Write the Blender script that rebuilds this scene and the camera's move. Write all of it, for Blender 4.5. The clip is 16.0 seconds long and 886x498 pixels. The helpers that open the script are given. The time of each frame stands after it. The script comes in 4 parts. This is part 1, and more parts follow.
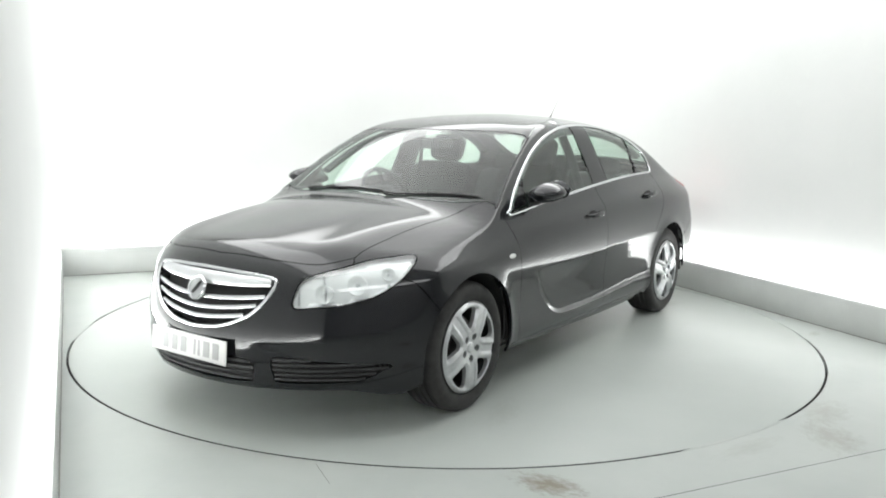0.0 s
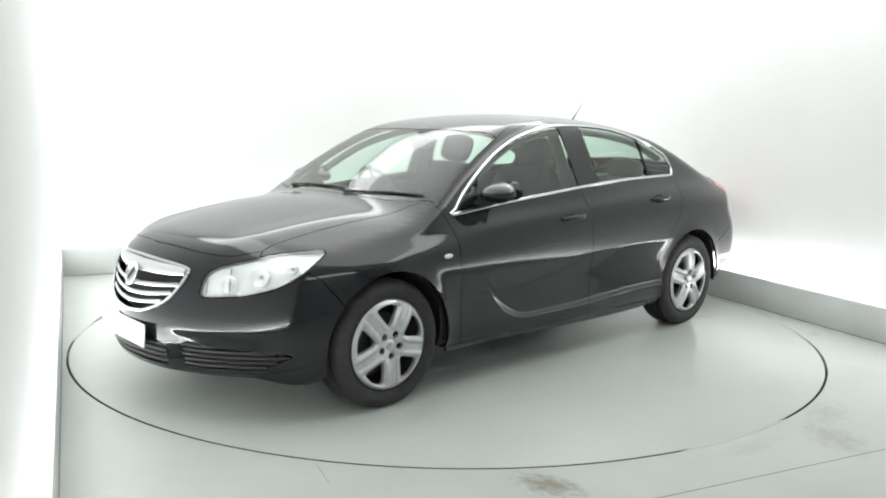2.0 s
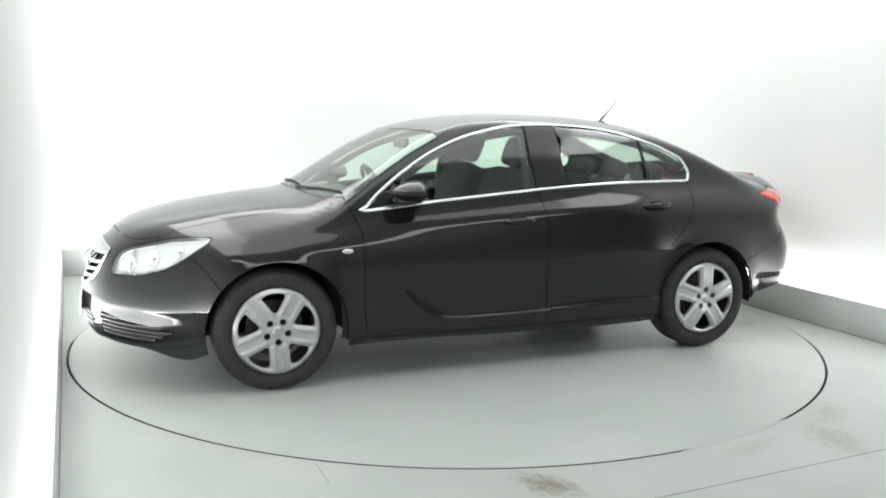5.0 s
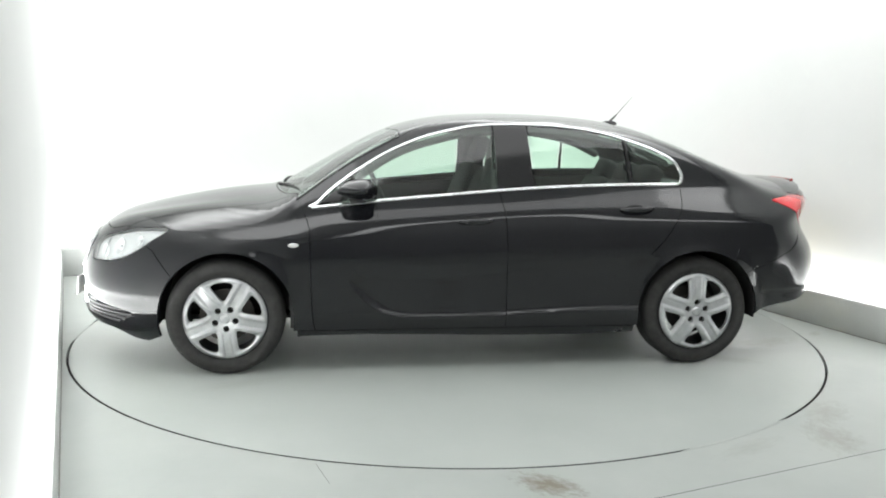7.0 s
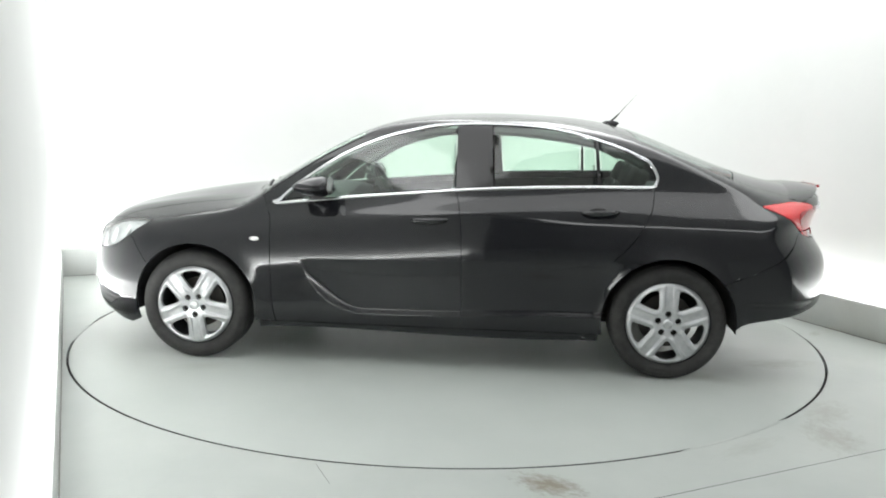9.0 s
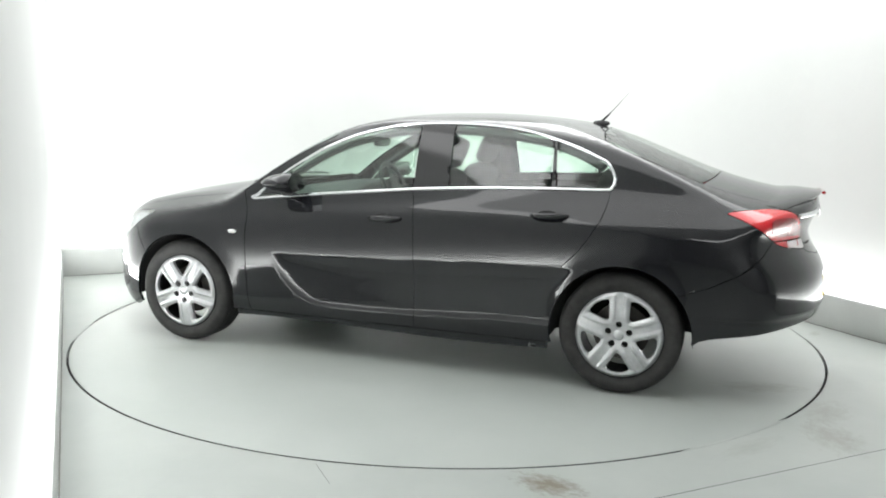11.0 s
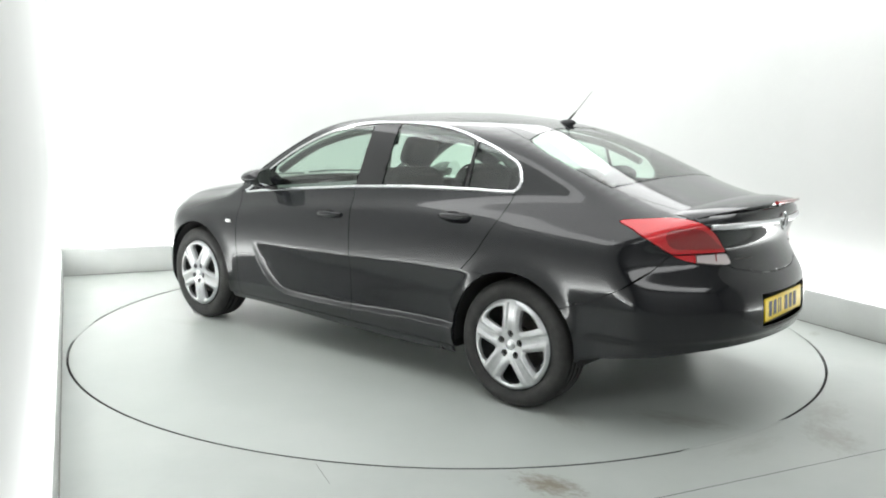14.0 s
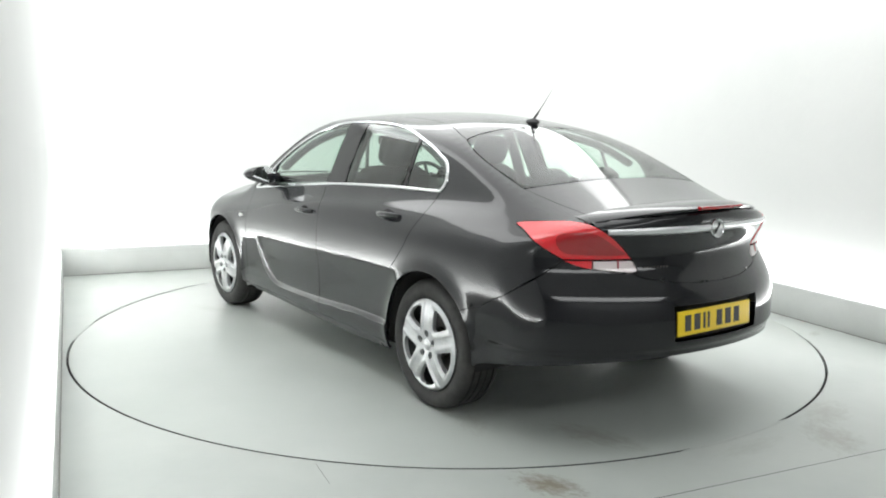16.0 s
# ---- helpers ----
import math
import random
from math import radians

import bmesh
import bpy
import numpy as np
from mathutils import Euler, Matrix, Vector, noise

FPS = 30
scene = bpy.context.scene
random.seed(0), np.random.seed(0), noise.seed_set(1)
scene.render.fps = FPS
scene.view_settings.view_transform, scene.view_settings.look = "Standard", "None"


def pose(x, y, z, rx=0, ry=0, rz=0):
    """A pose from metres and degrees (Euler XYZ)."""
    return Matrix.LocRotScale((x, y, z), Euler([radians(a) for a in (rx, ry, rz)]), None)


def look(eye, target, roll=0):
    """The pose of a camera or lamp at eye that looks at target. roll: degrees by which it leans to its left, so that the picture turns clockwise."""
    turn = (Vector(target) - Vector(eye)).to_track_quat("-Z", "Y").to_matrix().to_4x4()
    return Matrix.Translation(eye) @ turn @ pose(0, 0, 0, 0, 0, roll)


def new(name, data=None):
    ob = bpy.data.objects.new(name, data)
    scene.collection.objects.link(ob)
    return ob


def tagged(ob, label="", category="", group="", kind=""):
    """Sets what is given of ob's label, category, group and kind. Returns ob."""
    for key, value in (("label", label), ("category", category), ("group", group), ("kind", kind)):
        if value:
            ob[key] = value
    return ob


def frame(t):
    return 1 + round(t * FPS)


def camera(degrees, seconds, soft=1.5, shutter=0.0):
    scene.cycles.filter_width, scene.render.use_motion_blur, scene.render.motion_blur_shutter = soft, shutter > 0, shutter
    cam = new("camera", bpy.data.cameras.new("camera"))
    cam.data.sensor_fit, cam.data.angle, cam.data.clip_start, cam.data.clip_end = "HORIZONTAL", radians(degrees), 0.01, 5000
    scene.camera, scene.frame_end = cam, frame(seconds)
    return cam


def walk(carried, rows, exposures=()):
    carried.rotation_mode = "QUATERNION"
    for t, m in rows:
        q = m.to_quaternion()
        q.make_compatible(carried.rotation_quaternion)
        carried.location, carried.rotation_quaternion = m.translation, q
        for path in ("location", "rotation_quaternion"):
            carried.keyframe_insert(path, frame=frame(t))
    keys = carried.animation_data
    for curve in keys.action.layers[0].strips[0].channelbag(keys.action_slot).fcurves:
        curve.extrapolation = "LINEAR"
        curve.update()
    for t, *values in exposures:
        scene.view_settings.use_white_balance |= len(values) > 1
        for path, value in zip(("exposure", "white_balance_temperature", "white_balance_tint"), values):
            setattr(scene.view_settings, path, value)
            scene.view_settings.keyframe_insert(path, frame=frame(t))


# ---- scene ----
# ---- camera: fixed beside the wall of the booth ----
cam = camera(57.11, 16.0, soft=2.0)
EYE = (-2.363, -5.147, 1.424)
PAN, TILT = radians(24.313), radians(8.911)
AIM = (EYE[0] + 6 * math.sin(PAN) * math.cos(TILT), EYE[1] + 6 * math.cos(PAN) * math.cos(TILT), EYE[2] - 6 * math.sin(TILT))
walk(cam, [(0, look(EYE, AIM, .971)), (16.0, look(EYE, AIM, .971))])
scene.view_settings.exposure = 0.0

# ---- the booth's plan ----
LEFT, RIGHT, BACK, FRONT, HEIGHT, SKIRT, TABLE = -2.542, 2.556, 2.781, -7.4, 3.3, .24, 2.464
MOUTH, TOE, ROOM = -2.797, .034, 4.6        # the booth opens here into a dim workshop; its left wall leans in a little

# ---- light: washlights behind the skirting, strips on the ceiling, added fill panels ----
world = bpy.data.worlds.new("world")
scene.world = world
world.use_nodes = True
world.node_tree.nodes["Background"].inputs[0].default_value = (.9, 1, .95, 1)
world.node_tree.nodes["Background"].inputs[1].default_value = .05


def area_lamp(name, m, sx, sy, watts, colour=(.985, 1, 1.0)):
    data = bpy.data.lights.new(name, "AREA")
    data.shape, data.size, data.size_y, data.energy, data.color = "RECTANGLE", sx, sy, watts, colour
    ob = new(name, data)
    ob.matrix_world = m
    return ob


# ---- materials ----
def material(name, colour=(.5, .5, .5), rough=.5, metal=0.0, **more):
    m = bpy.data.materials.new(name)
    m.use_nodes = True
    b = m.node_tree.nodes["Principled BSDF"]
    b.inputs["Base Color"].default_value = (*colour, 1)
    b.inputs["Roughness"].default_value = rough
    b.inputs["Metallic"].default_value = metal
    for key, value in more.items():
        b.inputs[key.replace("_", " ")].default_value = value
    return m


def mottle(m, scale, low, high, detail=6, where="Base Color", stretch=(1, 1, 1)):
    """Varies a colour or a value of m between low and high by noise of that many waves to the metre."""
    t = m.node_tree
    co = t.nodes.new("ShaderNodeTexCoord")
    mp = t.nodes.new("ShaderNodeMapping")
    mp.inputs["Scale"].default_value = stretch
    nz = t.nodes.new("ShaderNodeTexNoise")
    nz.inputs["Scale"].default_value, nz.inputs["Detail"].default_value, nz.inputs["Roughness"].default_value = scale, detail, .6
    rp = t.nodes.new("ShaderNodeValToRGB")
    rp.color_ramp.elements[0].position, rp.color_ramp.elements[1].position = .32, .68
    for e, v in zip(rp.color_ramp.elements, (low, high)):
        e.color = (*v, 1) if isinstance(v, tuple) else (v, v, v, 1)
    t.links.new(co.outputs["Object"], mp.inputs["Vector"])
    t.links.new(mp.outputs["Vector"], nz.inputs["Vector"])
    t.links.new(nz.outputs["Fac"], rp.inputs["Fac"])
    t.links.new(rp.outputs["Color"], t.nodes["Principled BSDF"].inputs[where])
    return nz


def relief(m, scale, depth, detail=4):
    t = m.node_tree
    co = t.nodes.new("ShaderNodeTexCoord")
    nz = t.nodes.new("ShaderNodeTexNoise")
    nz.inputs["Scale"].default_value, nz.inputs["Detail"].default_value = scale, detail
    bp = t.nodes.new("ShaderNodeBump")
    bp.inputs["Distance"].default_value, bp.inputs["Strength"].default_value = depth, 1
    t.links.new(co.outputs["Object"], nz.inputs["Vector"])
    t.links.new(nz.outputs["Fac"], bp.inputs["Height"])
    t.links.new(bp.outputs["Normal"], t.nodes["Principled BSDF"].inputs["Normal"])
    return m


WALL = relief(material("white_wall_fabric", (.86, .87, .85), .85), 6, .004)
mottle(WALL, .7, (.605, .618, .604), (.645, .652, .640))
SHOP_GREY = relief(material("grey_workshop_paint", (.40, .405, .405), .7), 30, .002)
CEILING = material("white_ceiling", (.66, .66, .65), .9)
SKIRTING = material("grey_white_skirting", (.60, .615, .60), .55)
mottle(SKIRTING, 3, (.50, .515, .50), (.56, .575, .56))
FLOOR = material("grey_floor_paint", (.42, .445, .42), .40, Specular_IOR_Level=.27)
TABLETOP = material("grey_turntable_paint", (.42, .445, .42), .36, Specular_IOR_Level=.27)


def stains(m, spots, own=False):
    """Worn brown scuffs of broken outline about the spots (x, y, length, width, turn)."""
    t = m.node_tree
    b = t.nodes["Principled BSDF"]
    last = b.inputs["Base Color"].links[0].from_socket
    place = t.nodes.new("ShaderNodeTexCoord").outputs["Object"] if own else t.nodes.new("ShaderNodeNewGeometry").outputs["Position"]
    for n, (x, y, sx, sy, a, amount) in enumerate(spots):
        mp, ln, nz, ad, rp, mx = (t.nodes.new("ShaderNode" + k) for k in ("Mapping", "VectorMath", "TexNoise", "Math", "ValToRGB", "MixRGB"))
        mp.vector_type = "TEXTURE"
        mp.inputs["Location"].default_value, mp.inputs["Rotation"].default_value, mp.inputs["Scale"].default_value = (x, y, 0), (0, 0, radians(a)), (sx, sy, 1)
        t.links.new(place, mp.inputs["Vector"])
        ln.operation = "LENGTH"
        t.links.new(mp.outputs[0], ln.inputs[0])
        nz.inputs["Scale"].default_value, nz.inputs["Detail"].default_value, nz.inputs["Roughness"].default_value = 3.2, 9, .7
        t.links.new(mp.outputs[0], nz.inputs["Vector"])
        ad.operation, ad.inputs[1].default_value = "MULTIPLY_ADD", 2.2
        t.links.new(nz.outputs["Fac"], ad.inputs[0])
        t.links.new(ln.outputs["Value"], ad.inputs[2])
        rp.color_ramp.elements[0].position, rp.color_ramp.elements[1].position = .62, .95
        rp.color_ramp.elements[0].color, rp.color_ramp.elements[1].color = (amount, amount, amount, 1), (0, 0, 0, 1)
        sc = t.nodes.new("ShaderNodeMath")
        sc.operation, sc.inputs[1].default_value = "MULTIPLY", .5
        t.links.new(ad.outputs[0], sc.inputs[0])
        t.links.new(sc.outputs[0], rp.inputs["Fac"])
        t.links.new(rp.outputs["Color"], mx.inputs["Fac"])
        t.links.new(last, mx.inputs["Color1"])
        mx.inputs["Color2"].default_value = (.17, .155, .12, 1)
        last = mx.outputs["Color"]
    t.links.new(last, b.inputs["Base Color"])


mottle(FLOOR, 1.6, (.325, .347, .33), (.365, .387, .367))
mottle(TABLETOP, 1.3, (.335, .359, .34), (.362, .386, .366))
stains(TABLETOP, [(2.08, -.66, .34, .13, 15, .4), (1.62, -1.02, .26, .10, -30, .25), (-1.3, -1.25, .3, .1, 20, .15)], True)
stains(FLOOR, [(-.70, -2.54, .21, .12, -58, 1.0), (.80, -2.60, .30, .17, 60, .42), (1.05, -2.35, .28, .14, 30, .35), (2.30, -1.17, .12, .05, 30, .4), (.35, -2.55, .3, .08, 10, .2)])
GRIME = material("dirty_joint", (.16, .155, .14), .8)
GAP = material("dark_gap", (.012, .012, .012), .8)


# ---- mesh helpers ----
def finish(name, bm, mat, smooth=True):
    data = bpy.data.meshes.new(name)
    bm.to_mesh(data)
    bm.free()
    for m in mat if isinstance(mat, (list, tuple)) else [mat]:
        data.materials.append(m)
    if smooth:
        data.polygons.foreach_set("use_smooth", [True] * len(data.polygons))
        data.set_sharp_from_angle(angle=radians(40))
    return data


def part(name, bm, mat, parent=None, label="", smooth=True):
    data = finish(name, bm, mat, smooth) if isinstance(bm, bmesh.types.BMesh) else bm
    if not data.materials:
        data.materials.append(mat)
    ob = new(name, data)
    ob.parent = parent
    return tagged(ob, label)


def box(bm, x0, y0, z0, x1, y1, z1, bevel=0.0):
    made = bmesh.ops.create_cube(bm, size=1, matrix=Matrix.Translation(((x0 + x1) / 2, (y0 + y1) / 2, (z0 + z1) / 2)) @ Matrix.Diagonal((abs(x1 - x0), abs(y1 - y0), abs(z1 - z0), 1)))
    if bevel:
        edges = {e for v in made["verts"] for e in v.link_edges}
        bmesh.ops.bevel(bm, geom=list(edges), offset=bevel, segments=2, affect="EDGES", profile=.5)
    return bm


def lathe(bm, profile, m=Matrix(), steps=64, arc=math.tau, close=False):
    """Turns (radius, height) points about z."""
    rows = []
    full = abs(arc - math.tau) < 1e-6
    for i in range(steps if full else steps + 1):
        c, s = math.cos(arc * i / steps), math.sin(arc * i / steps)
        rows.append([bm.verts.new(m @ Vector((r * c, r * s, h))) for r, h in profile])
    n = len(profile)
    for i in range(steps):
        a, b = rows[i], rows[(i + 1) % len(rows)]
        for j in range(n if close else n - 1):
            q = [a[j], b[j], b[(j + 1) % n], a[(j + 1) % n]]
            bm.faces.new(q)
    return bm


def tube(bm, points, radius, sides=8, closed=False, flat=1.0, ups=None):
    """A bar along points; flat squeezes it across ups."""
    points = [Vector(p) for p in points]
    n, rings = len(points), []
    for i, p in enumerate(points):
        a, b = points[(i - 1) % n if closed else max(i - 1, 0)], points[(i + 1) % n if closed else min(i + 1, n - 1)]
        d = (b - a).normalized()
        up = Vector(ups[i]) if ups is not None else Vector((0, 0, 1)) if abs(d.z) < .9 else Vector((1, 0, 0))
        u = d.cross(up).normalized()
        v = u.cross(d).normalized()
        r = float(radius[i] if isinstance(radius, (list, tuple)) else radius)
        rings.append([bm.verts.new(p + r * (math.cos(math.tau * k / sides) * u + flat * math.sin(math.tau * k / sides) * v)) for k in range(sides)])
    for i in range(n if closed else n - 1):
        a, b = rings[i], rings[(i + 1) % n]
        for k in range(sides):
            bm.faces.new((a[k], a[(k + 1) % sides], b[(k + 1) % sides], b[k]))
    if not closed:
        bm.faces.new(rings[0][::-1]), bm.faces.new(rings[-1])
    return bm


def mirrored(data):
    """The same mesh for the other side of the car."""
    bm = bmesh.new()
    bm.from_mesh(data)
    bmesh.ops.scale(bm, vec=(1, -1, 1), verts=bm.verts)
    bmesh.ops.reverse_faces(bm, faces=bm.faces)
    return bm


# ---- the booth ----
def prism(points, z0, z1):
    """An upright block over a flat outline."""
    bm = bmesh.new()
    low, high = ([bm.verts.new((x, y, z)) for x, y in points] for z in (z0, z1))
    n = len(points)
    bm.faces.new(high), bm.faces.new(low[::-1])
    for i in range(n):
        j = (i + 1) % n
        bm.faces.new((low[i], low[j], high[j], high[i]))
    bmesh.ops.recalc_face_normals(bm, faces=bm.faces)
    return bm


def left_x(y):
    return LEFT + TOE * (BACK - y) / (BACK - MOUTH)


def booth():
    T = .12
    def wall(name, label, points, mat=WALL):
        return tagged(part(name, prism(points, 0, HEIGHT), mat, smooth=False), label, "wall", kind="structure")
    end, stop = MOUTH - 1.7, MOUTH - 1.0
    wall("wall_back", "plain white booth wall washed with light", [(LEFT, BACK), (RIGHT, BACK), (RIGHT, BACK + T), (LEFT, BACK + T)])
    wall("wall_left", "plain white side wall glaring with light", [(left_x(end), end), (LEFT, BACK), (LEFT, BACK + T), (LEFT - T, BACK + T), (LEFT - T, end)])
    wall("wall_right", "plain white side wall above a grey skirting", [(RIGHT, stop), (RIGHT + T, stop), (RIGHT + T, BACK + T), (RIGHT, BACK + T)])
    # the workshop before the booth
    dim = "plain grey painted workshop wall"
    wall("wall_workshop_left", dim, [(-ROOM - T, FRONT), (-ROOM, FRONT), (-ROOM, end), (-ROOM - T, end)], SHOP_GREY)
    wall("wall_workshop_right", dim, [(ROOM, FRONT), (ROOM + T, FRONT), (ROOM + T, stop), (ROOM, stop)], SHOP_GREY)
    wall("wall_return_left", dim, [(-ROOM - T, end), (LEFT - T, end), (LEFT - T, end + T), (-ROOM - T, end + T)], SHOP_GREY)
    wall("wall_return_right", dim, [(RIGHT + T, stop), (ROOM + T, stop), (ROOM + T, stop + T), (RIGHT + T, stop + T)], SHOP_GREY)
    wall("wall_front", dim, [(-ROOM - T, FRONT - T), (ROOM + T, FRONT - T), (ROOM + T, FRONT), (-ROOM - T, FRONT)], SHOP_GREY)
    tagged(part("ceiling", box(bmesh.new(), -ROOM - T, FRONT - T, HEIGHT, ROOM + T, BACK + T, HEIGHT + .1), CEILING, smooth=False), "plain white ceiling with light strips", "ceiling", kind="structure")
    # the far corner is coved
    r, n = .7, 16
    bm = bmesh.new()
    rows = []
    for i in range(n + 1):
        a = math.pi / 2 * i / n
        x, y = RIGHT - r + r * math.sin(a), BACK - r + r * math.cos(a)
        rows.append([bm.verts.new((x - .0006, y - .0006, z)) for z in (SKIRT - .05, HEIGHT)])
    for a, b in zip(rows, rows[1:]):
        bm.faces.new((a[0], a[1], b[1], b[0]))
    tagged(part("wall_corner", bm, WALL), "coved white corner between the walls", "wall", kind="structure")
    # skirtings: thin boards with a rounded upper edge
    def skirting(name, points):
        bm = prism(points, 0, SKIRT)
        bmesh.ops.bevel(bm, geom=list(bm.edges), offset=.006, segments=2, affect="EDGES", profile=.5)
        return tagged(part(name, bm, SKIRTING), "low grey-white painted skirting board", "skirting", kind="structure")
    # a faint seam along the glaring side wall
    tagged(part("wall_seam", box(bmesh.new(), LEFT - .001, -2.9, .812, LEFT + .0015, -1.72, .817), SKIRTING, smooth=False), "thin grey seam in the white wall", "seam", kind="structure")
    d = .03
    skirting("skirting_back", [(LEFT + d, BACK - d), (RIGHT - d, BACK - d), (RIGHT - d, BACK), (LEFT + d, BACK)])
    skirting("skirting_left", [(left_x(end), end), (left_x(end) + d, end), (LEFT + d, BACK), (LEFT, BACK)])
    skirting("skirting_right", [(RIGHT - d, stop), (RIGHT, stop), (RIGHT, BACK), (RIGHT - d, BACK)])
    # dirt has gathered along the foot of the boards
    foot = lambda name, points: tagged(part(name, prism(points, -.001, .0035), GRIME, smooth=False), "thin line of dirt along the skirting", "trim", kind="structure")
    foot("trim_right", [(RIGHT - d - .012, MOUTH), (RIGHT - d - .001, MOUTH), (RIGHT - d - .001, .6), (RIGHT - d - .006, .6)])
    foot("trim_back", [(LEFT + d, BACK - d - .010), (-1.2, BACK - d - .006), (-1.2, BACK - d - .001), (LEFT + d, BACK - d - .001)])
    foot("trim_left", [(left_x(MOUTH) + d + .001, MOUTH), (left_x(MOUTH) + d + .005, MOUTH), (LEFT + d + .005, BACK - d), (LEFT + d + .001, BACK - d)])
    # floor with a round opening for the turntable, and a joint across it
    bm = bmesh.new()
    n, x0, x1, y1, yj = 160, LEFT - T, RIGHT + T, BACK + T, MOUTH
    ring = [bm.verts.new(((TABLE + .007) * math.cos(math.tau * i / n), (TABLE + .007) * math.sin(math.tau * i / n), 0)) for i in range(n)]
    edge = []
    for i in range(n):
        c, s = math.cos(math.tau * i / n), math.sin(math.tau * i / n)
        k = min((x1 if c > 0 else -x0) / max(abs(c), 1e-9), (y1 if s > 0 else -yj - .002) / max(abs(s), 1e-9))
        edge.append(bm.verts.new((c * k, s * k, 0)))
    for i in range(n):
        j = (i + 1) % n
        bm.faces.new((ring[i], edge[i], edge[j], ring[j]))
    for i in range(n):                                  # fill the corners
        a, b = edge[i].co, edge[(i + 1) % n].co
        if abs(a.x - b.x) > 1e-6 and abs(a.y - b.y) > 1e-6:
            cx = a.x if abs(abs(a.x) - abs(x0 if a.x < 0 else x1)) < 1e-4 else b.x
            cy = a.y if cx == b.x else b.y
            bm.faces.new((edge[i], bm.verts.new((cx, cy, 0)), edge[(i + 1) % n]))
    low = [bm.verts.new((v.co.x, v.co.y, -.03)) for v in ring]
    for i in range(n):
        j = (i + 1) % n
        bm.faces.new((ring[i], ring[j], low[j], low[i]))
    tagged(part("floor", bm, FLOOR, smooth=False), "pale grey painted floor with worn brown scuffs", "floor", kind="structure")
    under = box(bmesh.new(), -ROOM - T, FRONT - T, -.2, ROOM + T, y1, -.03)
    tagged(part("floor_pit", under, GAP, smooth=False), "dark pit below the turntable and floor", "floor", kind="structure")
    # added floor-coloured strips close the joint round the table in places
    for a0, a1 in ((-89.5, -71.5), (-36.5, 62.0), (100.0, 129.0), (158.0, 171.0)):
        rows = []
        bm = bmesh.new()
        for i in range(25):
            a = radians(a0 + (a1 - a0) * i / 24)
            w = .0148 * min(1, 6 * min(i, 24 - i) / 24 + .15)
            rows.append([bm.verts.new((r * math.cos(a), r * math.sin(a), z)) for r, z in ((TABLE + .008, -.02), (TABLE + .008, .0012), (TABLE + .007 - w, .0012), (TABLE + .007 - w, -.02))])
        for p, q in zip(rows, rows[1:]):
            for i in range(3):
                bm.faces.new((p[i], q[i], q[i + 1], p[i + 1]))
        bmesh.ops.recalc_face_normals(bm, faces=bm.faces)
        tagged(part("floor_joint_cover", bm, FLOOR, smooth=False), "floor-coloured strip closing part of the turntable joint", "floor", kind="structure")
    tagged(part("floor_seam", box(bmesh.new(), -1.508, -2.20, -.002, -1.506, -2.0, .0012), GRIME, smooth=False), "short dirty crack in the floor paint", "floor", kind="structure")
    near = box(bmesh.new(), -ROOM - T, FRONT - T, -.03, ROOM + T, yj - .002, 0)
    tagged(part("floor_near", near, FLOOR, smooth=False), "pale grey painted floor before the turntable", "floor", kind="structure")


def turntable():
    bm = lathe(bmesh.new(), [(0.0001, 0), (TABLE - .012, 0), (TABLE - .008, -.001), (TABLE - .007, -.028)], steps=200)
    bmesh.ops.recalc_face_normals(bm, faces=bm.faces)
    root = new("turntable")
    part("deck", bm, TABLETOP, root)
    ring = lathe(bmesh.new(), [(TABLE - .0065, -.028), (TABLE - .0065, -.0012), (TABLE - .0035, -.0012), (TABLE - .0035, -.028)], steps=200)
    part("rim", ring, GAP, root, "dark worn steel rim")
    return tagged(root, "flush round grey painted turntable in the floor", "turntable")


booth()
TURNTABLE = turntable()
# unseen broad fill added overhead to even out the floor
area_lamp("ceiling_fill", pose(0, -.2, HEIGHT - .02), 5.0, 5.4, 150)
area_lamp("ceiling_strip_left", pose(LEFT + .50, -.3, HEIGHT - .04), .8, 5.2, 27)
area_lamp("ceiling_strip_right", pose(RIGHT - .50, -.3, HEIGHT - .04), .8, 5.2, 34)
area_lamp("ceiling_strip_back", pose(0, BACK - .50, HEIGHT - .04), 3.2, .8, 16)
# fill added out of view to lift the near floor and the car's flank
area_lamp("workshop_fill", pose(.2, -6.4, HEIGHT - .02), 6.0, 1.1, 90)
area_lamp("wash_lamp_back", pose(0, BACK - .06, SKIRT + .01, 180 - 12), 4.6, .09, 52)
area_lamp("wash_lamp_left", pose(LEFT + .08, -.8, SKIRT + .01, 0, 180 - 12), .09, 6.8, 84)
area_lamp("wash_lamp_right", pose(RIGHT - .06, -.5, SKIRT + .01, 0, 180 + 12), .09, 6.3, 50)


